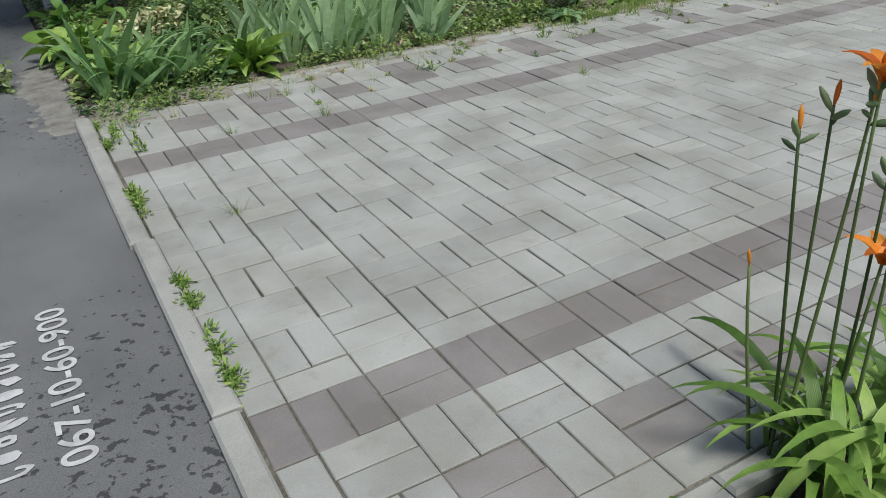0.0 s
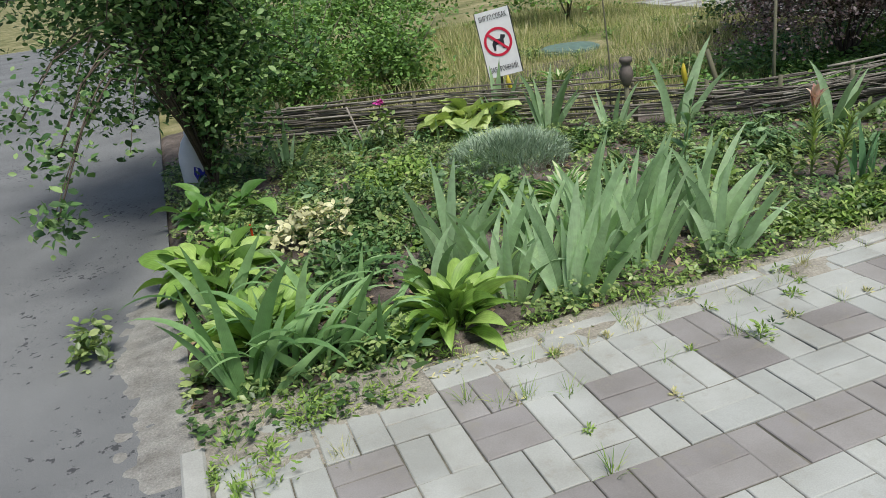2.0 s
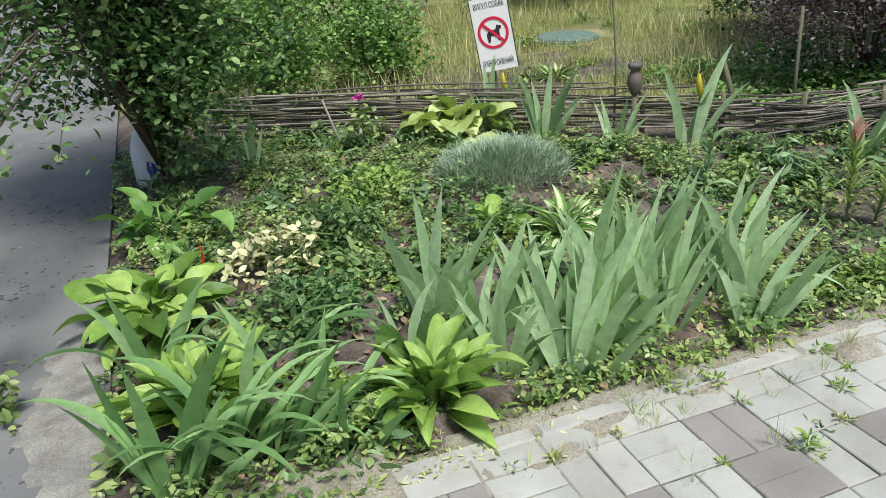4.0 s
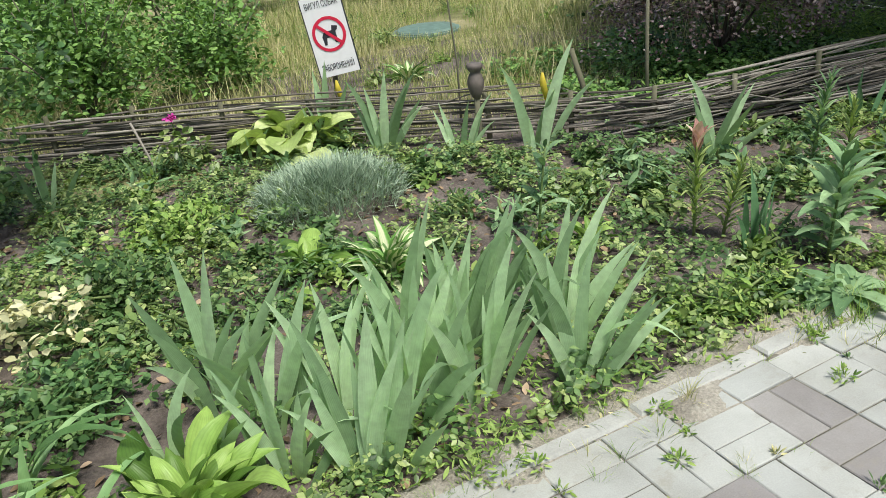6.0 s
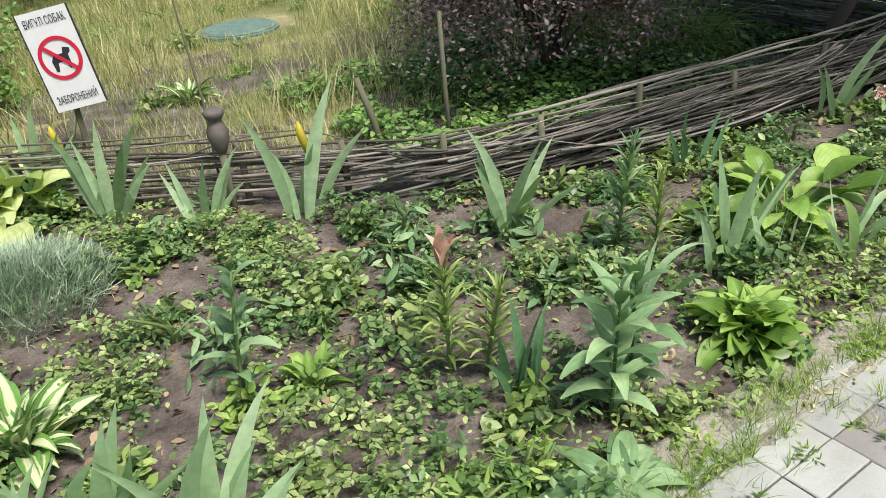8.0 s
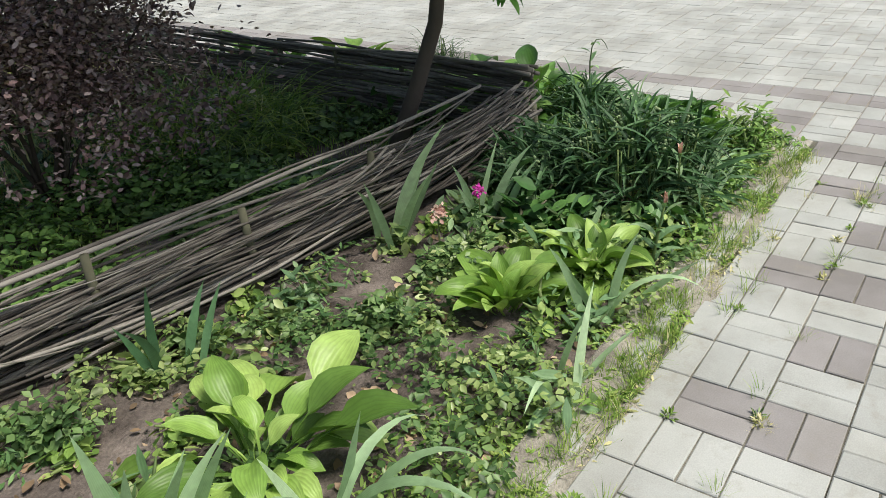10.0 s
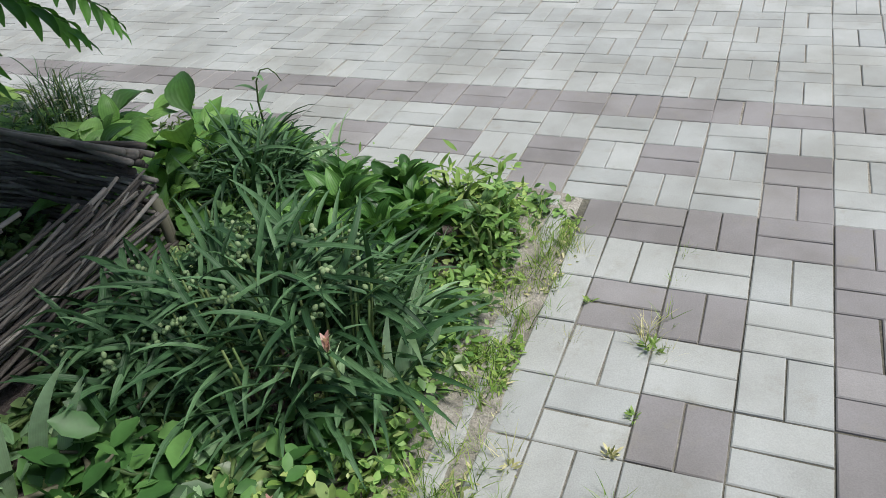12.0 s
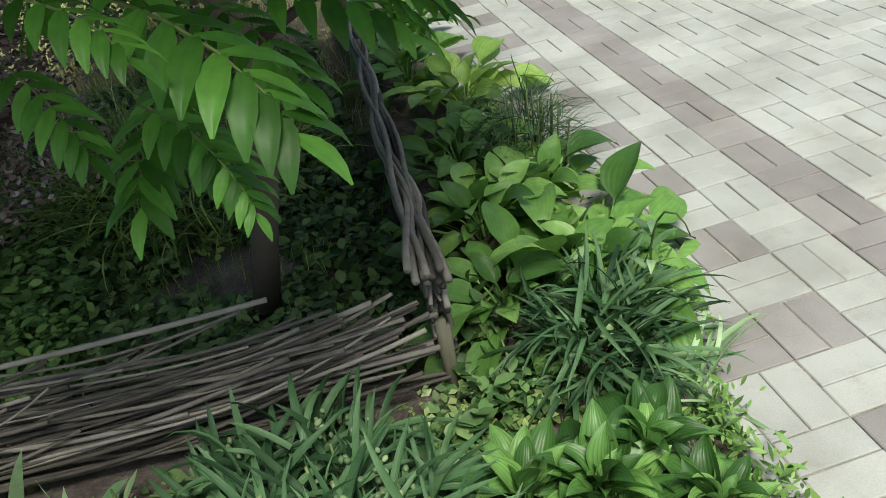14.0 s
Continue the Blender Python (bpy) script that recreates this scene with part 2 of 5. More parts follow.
def plain(name, col, rough=0.5, vary=0.12):
    m, n, l, b = base_mat(name, rough, 0.4)
    t = noise_tex(n, l, 18, 5, "Object")
    r = ramp(n, [(0.3, tuple(c * (1 - vary) for c in col)), (0.7, tuple(min(1, c * (1 + vary)) for c in col))])
    l.new(t.outputs[0], r.inputs[0])
    l.new(r.outputs[0], b.inputs["Base Color"])
    return m


M_WHITE = plain("sign_white", (0.8, 0.8, 0.82), 0.4, 0.04)
M_RED = plain("sign_red", (0.6, 0.02, 0.06), 0.45)
M_BLACK = plain("sign_black", (0.03, 0.03, 0.04), 0.5)
M_PAINT = plain("road_paint", (0.55, 0.55, 0.56), 0.8, 0.25)
M_CLAY = plain("clay_pot", (0.13, 0.11, 0.1), 0.6, 0.3)
M_BOTTLE = plain("white_plastic", (0.7, 0.71, 0.75), 0.35, 0.05)
M_BLUEP = plain("blue_print", (0.05, 0.05, 0.45), 0.4)
M_HATCH = plain("hatch_green", (0.13, 0.2, 0.17), 0.6, 0.25)
M_REDTUBE = plain("red_plastic", (0.6, 0.06, 0.02), 0.4)


# ---- mesh helpers ----
def mesh_of(name, verts, faces, mat, uvs=None, smooth=False):
    me = bpy.data.meshes.new(name)
    me.from_pydata([tuple(map(float, v)) for v in verts], [], [tuple(map(int, f)) for f in faces])
    if uvs is not None:
        lay = me.uv_layers.new(name="UVMap")
        idx = np.empty(len(me.loops), dtype=np.int32)
        me.loops.foreach_get("vertex_index", idx)
        lay.data.foreach_set("uv", np.asarray(uvs, dtype=np.float32)[idx].ravel())
    if smooth:
        me.polygons.foreach_set("use_smooth", np.ones(len(me.polygons), dtype=bool))
    me.materials.append(mat)
    me.update()
    return me


def part(name, data, parent, m=None, label="", kind=""):
    ob = new(name, data)
    ob.parent = parent
    if m is not None:
        ob.matrix_local = m
    return tagged(ob, label=label, kind=kind)


def empty(name, x, y, z=0.0, rz=0.0, **tags):
    ob = new(name)
    ob.empty_display_size = 0.1
    ob.matrix_world = pose(x, y, z, 0, 0, rz)
    return tagged(ob, **tags)


def box(x0, x1, y0, y1, z0, z1, bev=0.0):
    """Vertices and faces of a box, its top edges chamfered."""
    b = bev
    v = [(x0, y0, z0), (x1, y0, z0), (x1, y1, z0), (x0, y1, z0),
         (x0, y0, z1 - b), (x1, y0, z1 - b), (x1, y1, z1 - b), (x0, y1, z1 - b)]
    f = [(0, 1, 5, 4), (1, 2, 6, 5), (2, 3, 7, 6), (3, 0, 4, 7)]
    if b:
        v += [(x0 + b, y0 + b, z1), (x1 - b, y0 + b, z1), (x1 - b, y1 - b, z1), (x0 + b, y1 - b, z1)]
        f += [(4, 5, 9, 8), (5, 6, 10, 9), (6, 7, 11, 10), (7, 4, 8, 11), (8, 9, 10, 11)]
    else:
        f += [(4, 5, 6, 7)]
    return v, f


def joined(pieces):
    """Many (verts, faces) as one."""
    V, F = [], []
    for v, f in pieces:
        k = len(V)
        V += v
        F += [tuple(i + k for i in q) for q in f]
    return V, F


def tube(points, radii, sides=6):
    """A round bar along points."""
    V, F = [], []
    pts = [Vector(p) for p in points]
    for i, p in enumerate(pts):
        d = (pts[min(i + 1, len(pts) - 1)] - pts[max(i - 1, 0)]).normalized()
        a = d.cross(Vector((0.13, 0.31, 0.94))).normalized()
        c = d.cross(a)
        r = radii[i] if hasattr(radii, "__len__") else radii
        for k in range(sides):
            w = 2 * math.pi * k / sides
            V.append(p + r * (math.cos(w) * a + math.sin(w) * c))
    for i in range(len(pts) - 1):
        for k in range(sides):
            q = (k + 1) % sides
            F.append((i * sides + k, i * sides + q, (i + 1) * sides + q, (i + 1) * sides + k))
    F.append(tuple(range(sides - 1, -1, -1)))
    F.append(tuple((len(pts) - 1) * sides + k for k in range(sides)))
    return [tuple(v) for v in V], F


def strip(L, W, prof, th0=0.1, bend=0.5, n=7, inplane=False, cup=0.0, wave=0.0, across=3, power=1.5, side=0.0):
    """A leaf from the origin upward, leaning towards +x. prof(s): its width along the way."""
    V, U, F = [], [], []
    x = z = 0.0
    for i in range(n + 1):
        s = i / n
        th = th0 + bend * s ** power
        nx, nz = math.cos(th), -math.sin(th)
        w = W * max(prof(s), 0.004)
        for k in range(across):
            u = k / (across - 1) * 2 - 1
            lift = cup * w * (u * u) + wave * w * math.sin(s * 9 + u * 2)
            if inplane:
                V.append((x + nx * u * w / 2, lift + side * s * s, z + nz * u * w / 2))
            else:
                V.append((x - math.cos(th) * lift, u * w / 2 + side * s * s, z + math.sin(th) * lift))
            U.append((k / (across - 1), s))
        x += math.sin(th) * L / n
        z += math.cos(th) * L / n
    for i in range(n):
        for k in range(across - 1):
            a = i * across + k
            F.append((a, a + 1, a + across + 1, a + across))
    return V, F, U


def scatter(name, template, mats, mat):
    """One mesh of many copies of a template (verts, faces, uvs) at the 4 x 4 poses in mats."""
    tv, tf, tu = (np.asarray(a, dtype=np.float64) for a in template)
    tf = tf.astype(np.int64)
    A = np.asarray(mats, dtype=np.float64)
    V = np.einsum("nij,vj->nvi", A[:, :3, :3], tv) + A[:, None, :3, 3]
    k = len(A)
    F = tf[None] + (np.arange(k) * len(tv))[:, None, None]
    c = tf.shape[1]
    me = bpy.data.meshes.new(name)
    me.vertices.add(k * len(tv))
    me.vertices.foreach_set("co", V.astype(np.float32).ravel())
    nf = k * len(tf)
    me.loops.add(nf * c)
    me.loops.foreach_set("vertex_index", F.astype(np.int32).ravel())
    me.polygons.add(nf)
    me.polygons.foreach_set("loop_start", np.arange(0, nf * c, c, dtype=np.int32))
    me.polygons.foreach_set("use_smooth", np.ones(nf, dtype=bool))
    lay = me.uv_layers.new(name="UVMap")
    lay.data.foreach_set("uv", np.tile(tu, (k, 1)).astype(np.float32)[F.ravel()].ravel())
    me.materials.append(mat)
    me.update(calc_edges=True)
    return me


rng = np.random.default_rng(7)


def rot_mats(p, yaw, pitch, roll, scale):
    """Poses from arrays: places, turn about z, lean, twist and size."""
    n = len(p)
    cy, sy, cp, sp, cr, sr = np.cos(yaw), np.sin(yaw), np.cos(pitch), np.sin(pitch), np.cos(roll), np.sin(roll)
    A = np.zeros((n, 4, 4))
    A[:, 0, 0], A[:, 0, 1], A[:, 0, 2] = cy * cp, cy * sp * sr - sy * cr, cy * sp * cr + sy * sr
    A[:, 1, 0], A[:, 1, 1], A[:, 1, 2] = sy * cp, sy * sp * sr + cy * cr, sy * sp * cr - cy * sr
    A[:, 2, 0], A[:, 2, 1], A[:, 2, 2] = -sp, cp * sr, cp * cr
    A[:, :3, :3] *= np.asarray(scale)[:, None, None]
    A[:, :3, 3] = p
    A[:, 3, 3] = 1
    return A


def oval(L=1.0, W=0.5, cup=0.15, n=4):
    """A small leaf lying along +x, slightly cupped, three points across."""
    V, F, U = [], [], []
    for i in range(n + 1):
        s = i / n
        w = W * (math.sin(math.pi * min(0.04 + s * 0.95, 1)) ** 0.8)
        for k, u in enumerate((-1, 0, 1)):
            V.append((s * L, u * w / 2, cup * (abs(u) * w + 0.4 * s * (1 - s) * L)))
            U.append((k / 2, s))
    for i in range(n):
        for k in range(2):
            a = i * 3 + k
            F.append((a, a + 1, a + 4, a + 3))
    return V, F, U


LEAF = oval(1.0, 0.62, 0.12, 3)
LEAF_N = oval(1.0, 0.3, 0.1, 3)
TREFOIL = [[], [], []]
for turn in (-1.25, 0.0, 1.25):
    lv, lf, lu = oval(0.62, 0.42, 0.14, 2)
    o = len(TREFOIL[0])
    TREFOIL[0] += [(0.1 * math.cos(turn) + x * math.cos(turn) - y * math.sin(turn), 0.1 * math.sin(turn) + x * math.sin(turn) + y * math.cos(turn), z - 0.12 * x) for x, y, z in lv]
    TREFOIL[1] += [tuple(q + o for q in f) for f in lf]
    TREFOIL[2] += lu
BLADE = strip(1.0, 0.03, lambda s: 1 - s ** 2, 0.05, 0.9, 3, across=2)

# ---- structure: ground, road, pavement ----
XC = 7.0
bm_v, bm_f = joined([([(-400, -400, -0.06), (400, -400, -0.06), (400, 400, -0.06), (-400, 400, -0.06)], [(0, 1, 2, 3)])])
ground = tagged(new("ground", mesh_of("ground", bm_v, bm_f, M_LAWN)), "mown dry lawn ground round the flower bed", "ground", kind="structure")


def height_grid(name, x0, x1, y0, y1, step, z, amp, mat, freq=3.0, edge=0.03):
    nx, ny = int((x1 - x0) / step), int((y1 - y0) / step)
    V = []
    for j in range(ny + 1):
        for i in range(nx + 1):
            x, y = x0 + (x1 - x0) * i / nx, y0 + (y1 - y0) * j / ny
            h = z + amp * noise.noise(Vector((x * freq, y * freq, 1.7))) + amp * 0.5 * noise.noise(Vector((x * freq * 4, y * freq * 4, 5)))
            if i in (0, nx) or j in (0, ny):
                h = z - edge
            V.append((x, y, h))
    F = [(j * (nx + 1) + i, j * (nx + 1) + i + 1, (j + 1) * (nx + 1) + i + 1, (j + 1) * (nx + 1) + i) for j in range(ny) for i in range(nx)]
    return mesh_of(name, V, F, mat, smooth=True)


tagged(new("ground_bed", height_grid("ground_bed", -0.165, XC + 0.16, 0.97, 6.2, 0.05, -0.012, 0.02, M_SOIL)), "bare brown garden soil of the flower bed", "soil", kind="structure")
tagged(new("ground_near_bed", height_grid("ground_near_bed", -0.06, 6.0, -4.6, -2.46, 0.08, -0.012, 0.02, M_SOIL)), "bare garden soil of the second flower bed", "soil", kind="structure")
tagged(new("ground_lawn", height_grid("ground_lawn", 0.3, 6.9, 3.6, 13, 0.15, -0.02, 0.035, M_LAWN, 1.2, 0.04)), "dry yellowish lawn behind the wattle fence", "lawn", kind="structure")
road = tagged(new("road", mesh_of("road", *box(-9, -0.165, -14, 22, -0.3, -0.012), M_ASPH)), "grey worn asphalt drive with dark spots", "road", kind="structure")
tagged(new("ground_joint", mesh_of("ground_joint", *joined([box(-0.12, XC + 0.2, -2.45, 0.985, -0.2, -0.006)]), M_JOINT)), "dark dirt in the pavement joints", "dirt", kind="structure")
tagged(new("ground_joint", mesh_of("ground_joint", *box(XC + 0.2, 17, -2.68, 10, -0.2, -0.006), M_SAND)), "sand in the joints of the side pavement", "dirt", kind="structure")

PAIRS = (3, 7, 11, 17, 21, 25, 29, 33)


def dark_cell(i, j):
    """Whether the square with its corner at (0.2 i, 0.2 j) is laid in dark pavers."""
    if i < 35:
        if j == 0:
            return True
        if j == 2 and i % 2 == 1:
            return True
        return j == 3 and i in PAIRS
    if i == 35:
        return 0 <= j <= 4
    if i == 39:
        return True
    if i == 37:
        return j % 2 == 1
    if i == 36:
        return j % 4 == 1
    return False


pavement = empty("pavement", 0, 0, 0, label="pavement of light grey and dark concrete block pavers", category="pavement", kind="structure")
bricks = []
GAP = 0.0021
rp = random.Random(3)


def square(x, y, along_x, dark):
    """Two pavers side by side."""
    for k in (0, 1):
        if along_x:
            bricks.append((x, x + 0.2, y + 0.1 * k, y + 0.1 * k + 0.1, dark))
        else:
            bricks.append((x + 0.1 * k, x + 0.1 * k + 0.1, y, y + 0.2, dark))


for i in range(0, 36):
    for j in range(-8, 4):
        square(i * 0.2, j * 0.2, (i + j) % 2 == 1, dark_cell(i, j))
    bricks.append((i * 0.2, i * 0.2 + 0.2, 0.8, 0.9, i == 35))
    bricks.append((i * 0.2, i * 0.2 + 0.2, -1.7, -1.6, False))
    for r in range(-3, 0):
        square(i * 0.2, -1.7 + r * 0.2, (i + r) % 2 == 0, r == -1 or (r == -3 and i % 2 == 1))
    bricks.append((i * 0.2, i * 0.2 + 0.2, -2.4, -2.3, False))
for j in range(-8, 4):
    bricks.append((-0.1, 0.0, j * 0.2, j * 0.2 + 0.2, j == 0))
for y in (-1.9, -2.1, -2.3):
    bricks.append((-0.1, 0.0, y, y + 0.2, y == -1.9))
bricks.append((-0.1, 0.0, -1.7, -1.6, False))
for i in range(36, 80):
    for j in range(-13, 50):
        if i > 60 and (j < -5 or j > 40):
            continue
        square(i * 0.2, j * 0.2, (i + j) % 2 == 1, dark_cell(i, j))

near = [b for b in bricks if 0.4 <= b[0] < 7.2 and 0.19 < b[2] < 0.88]
near = near[:300]
near_set = set(near)


def paver_piece(b, dz=0.0, tx=0.0, ty=0.0):
    x0, x1, y0, y1, _ = b
    v, f = box(x0 + GAP, x1 - GAP, y0 + GAP, y1 - GAP, -0.05, dz, 0.003)
    cx, cy = (x0 + x1) / 2, (y0 + y1) / 2
    jx, jy, turn = rp.gauss(0, 0.0013), rp.gauss(0, 0.0013), rp.gauss(0, 0.006)
    v = [(p[0] + jx - turn * (p[1] - cy), p[1] + jy + turn * (p[0] - cx), p[2]) for p in v]
    return [(p[0], p[1], p[2] + (p[0] - cx) * tx + (p[1] - cy) * ty) for p in v], f


for dark in (False, True):
    rest = [paver_piece(b, rp.gauss(0, 0.0009), rp.gauss(0, 0.005), rp.gauss(0, 0.005)) for b in bricks if b[4] == dark and b not in near_set]
    part("pavers", mesh_of("pavers", *joined(rest), M_DARK if dark else M_LIGHT), pavement,
         label="dark mauve concrete pavers" if dark else "light grey concrete pavers", kind="stuff")

# ---- kerbs ----
def kerb_row(name, x0, x1, y0, y1, along, length, label, joint=0.006, top=0.014, slant=0.0):
    """A row of concrete edging stones along x or y."""
    row = empty(name, 0, 0, 0, label=label, category="kerb", kind="structure")
    a0, a1 = (x0, x1) if along == "x" else (y0, y1)
    p = a0
    k = 0
    while p < a1 - 0.05:
        q = min(p + length * rp.uniform(0.9, 1.05), a1)
        z = top + rp.uniform(-0.004, 0.004)
        sh = rp.uniform(-0.006, 0.006) + slant * p
        v, f = box(p + joint / 2, q - joint / 2, y0 + sh, y1 + sh, -0.15, z, 0.008) if along == "x" else box(x0 + sh, x1 + sh, p + joint / 2, q - joint / 2, -0.15, z, 0.008)
        part("kerbstone", mesh_of("kerbstone", v, f, M_CONC), row)
        p = q
        k += 1
    return row


kerb_row("kerb_road", -0.178, -0.106, -9.58, 0.86, "y", 1.0, "light concrete kerb between asphalt and pavers")
kerb_row("kerb_bed", 0.52, 7.1, 0.887, 0.947, "x", 0.5, "thin grey concrete edging of the flower bed", joint=0.012, top=0.006, slant=0.0088)
kerb_row("kerb_bed_side", 7.13, 7.2, 0.985, 9.5, "y", 0.5, "thin grey concrete edging of the flower bed", top=0.003)
kerb_row("kerb_near", -0.06, 7.0, -2.47, -2.405, "x", 0.8, "thin grey concrete edging of the second bed", top=0.012)

# white stencilled number on the asphalt, and a second line that is worn past reading
def stencil(text, x, y0, y1, high):
    """Letters lying on the road, read along +y with their tops towards -x."""
    cu = bpy.data.curves.new("painted_number", "FONT")
    cu.body, cu.size = text, 1.0
    cu.offset = 0.012
    tmp = bpy.data.objects.new("painted_number", cu)
    scene.collection.objects.link(tmp)
    me = bpy.data.meshes.new_from_object(tmp.evaluated_get(bpy.context.evaluated_depsgraph_get()))
    bpy.data.objects.remove(tmp)
    xs, ys = [v.co.x for v in me.vertices], [v.co.y for v in me.vertices]
    kx, ky = (y1 - y0) / (max(xs) - min(xs)), high / (max(ys) - min(ys))
    me.transform(Matrix.Rotation(radians(90), 4, "Z") @ Matrix.Diagonal((kx, ky, 1, 1)) @ Matrix.Translation((-min(xs), -min(ys), 0)))
    me.materials.clear()
    me.materials.append(M_PAINT)
    return me


marks = empty("road_marking", -0.42, -1.64, -0.008, label="worn white stencilled number on the grey asphalt", category="marking", kind="structure")
part("painted_number", stencil("067-10-60-900", 0, -1.64, -0.9, 0.082), marks, None, "white stencilled digits")
for k, (w, gap) in enumerate(((0.1, 0.5), (0.06, 0.0), (0.05, 0.3), (0.1, 0.0), (0.1, 0.45), (0.1, 0.0), (0.1, 0.0), (0.1, 0.4), (0.09, 0.2), (0.1, 0.0))):
    y = 0.05 + k * 0.062
    V, F = [], []
    for q in range(18):
        a = 2 * math.pi * q / 18
        jit = rp.uniform(0.9, 1.08)
        ex = math.copysign(abs(math.cos(a)) ** 0.7, math.cos(a))
        V.append((-0.185 + w * 0.5 * ex * jit, y + 0.019 * math.sin(a) * jit, 0))
        V.append((-0.185 + w * gap * 0.7 * ex, y + 0.017 * gap * math.sin(a), 0))
    F = [(2 * q, 2 * ((q + 1) % 18), 2 * ((q + 1) % 18) + 1, 2 * q + 1) for q in range(18) if rp.random() > 0.06]
    part("painted_mark", mesh_of("painted_mark", V, F, M_PAINT), marks)

# ---- dirt washed over the edging and pavers ----
def washed_dirt(name, x0, x1, y0, y1, rise, label, seed):
    nx, ny = int((x1 - x0) / 0.025), int((y1 - y0) / 0.02)
    V = []
    for j in range(ny + 1):
        for i in range(nx + 1):
            x, y = x0 + (x1 - x0) * i / nx, y0 + (y1 - y0) * j / ny
            v = j / ny
            h = -0.013 + rise * v ** 0.8 + 0.011 * noise.noise(Vector((x * 3.1, y * 6, seed))) + 0.007 * noise.noise(Vector((x * 13, y * 13, seed + 4)))
            if i in (0, nx) or j in (0, ny):
                h = -0.04
            V.append((x, y + 0.0088 * x, h))
    F = [(j * (nx + 1) + i, j * (nx + 1) + i + 1, (j + 1) * (nx + 1) + i + 1, (j + 1) * (nx + 1) + i) for j in range(ny) for i in range(nx)]
    tagged(new(name, mesh_of(name, V, F, M_SAND, smooth=True)), label, "dirt", kind="structure")


washed_dirt("ground_dirt", 2.2, 7.06, 0.80, 1.04, 0.031, "sandy dirt washed over the edging stones", 3.0)
washed_dirt("ground_dirt", 6.9, 7.24, 0.84, 1.1, 0.024, "sandy dirt at the corner of the edging", 11.0)
washed_dirt("ground_dirt", 0.75, 2.25, 0.72, 1.02, 0.020, "sandy dirt between edging and pavers", 6.0)
def sand_fan(x0, x1, y0, y1):
    """Pale sand thinning out over the asphalt, with an uneven edge."""
    nx, ny = 26, 90
    V = []
    for j in range(ny + 1):
        for i in range(nx + 1):
            x, y = x0 + (x1 - x0) * i / nx, y0 + (y1 - y0) * j / ny
            u, v = i / nx, j / ny
            edge = u * 1.15 - 0.42 - 0.5 * max(0, v - 0.6) - 0.4 * max(0, 0.2 - v)
            h = -0.013 + 0.016 * (edge + 0.8 * noise.noise(Vector((x * 5, y * 3.4, 3))) + 0.45 * noise.noise(Vector((x * 17, y * 17, 6))))
            V.append((x, y, min(h, 0.004) if 0 < i and 0 < j < ny else -0.05))
    F = [(j * (nx + 1) + i, j * (nx + 1) + i + 1, (j + 1) * (nx + 1) + i + 1, (j + 1) * (nx + 1) + i) for j in range(ny) for i in range(nx)]
    tagged(new("ground_dirt", mesh_of("ground_dirt", V, F, M_DUST, smooth=True)), "pale dusty sand washed onto the asphalt", "dirt", kind="structure")


sand_fan(-0.46, -0.13, 0.72, 2.4)
washed_dirt("ground_dirt", -0.16, 0.62, 0.60, 1.06, 0.028, "sandy dirt at the corner of the bed", 8.0)

# ---- leaves shared by the plants ----
def sword(s):
    return (0.6 + 0.4 * min(s * 2.6, 1)) * (1 - max(0, (s - 0.3) / 0.7) ** 1.9)


def ovate(s):
    if s < 0.5:
        return 0.1
    u = (s - 0.5) / 0.5
    return 0.1 * (1 - u) + max(0.0, math.sin(math.pi * min(u, 1.0) ** 0.72)) ** 0.85


def lance(s):
    return 0.12 + math.sin(math.pi * (0.05 + 0.95 * s) ** 0.8) * 0.9


IRIS_STRAIGHT = [mesh_of("iris_leaf", *strip(1, 0.108, sword, th, bd, 9, True, 0.10, 0, side=sd)[:2], L_IRIS,
                         strip(1, 0.108, sword, th, bd, 9, True, 0.10)[2], True)
                 for th, bd, sd in ((0.0, 0.1, 0.03), (0.02, 0.22, -0.06), (0.05, 0.35, 0.08), (0.03, 0.5, -0.05), (0.0, 0.15, -0.08), (0.0, 0.75, 0.06))]
IRIS_ARCH = [mesh_of("iris_leaf", *strip(1, 0.082, sword, 0.1, bd, 10, False, 0.12, 0, side=sd)[:2], L_IRIS,
                     strip(1, 0.082, sword, 0.1, bd, 10, False)[2], True) for bd, sd in ((1.9, 0.1), (2.3, -0.15))]


def recolour(meshes, mat):
    out = []
    for me in meshes:
        c = me.copy()
        c.materials.clear()
        c.materials.append(mat)
        out.append(c)
    return out


IRIS_DARK = recolour(IRIS_STRAIGHT, L_IRIS_D)
IRIS_MID, ARCH_MID = recolour(IRIS_STRAIGHT, L_IRIS_M), recolour(IRIS_ARCH, L_IRIS_M)


def hosta_leaves(mat, W, name="hosta_leaf"):
    out = []
    for bd, wv, sd in ((1.5, 0.06, 0.08), (1.9, 0.09, -0.1), (1.2, 0.08, 0.12), (2.3, 0.1, -0.04)):
        a = strip(1, W, ovate, 0.3, bd, 12, False, 0.2, wv, 7, 1.3, sd)
        out.append(mesh_of(name, a[0], a[1], mat, a[2], True))
    return out


def sessile(s):
    """A leaf blade that begins low on its stalk."""
    if s < 0.22:
        return 0.14
    u = (s - 0.22) / 0.78
    return 0.14 * (1 - u) + max(0.0, math.sin(math.pi * min(u, 1.0) ** 0.8)) ** 0.9


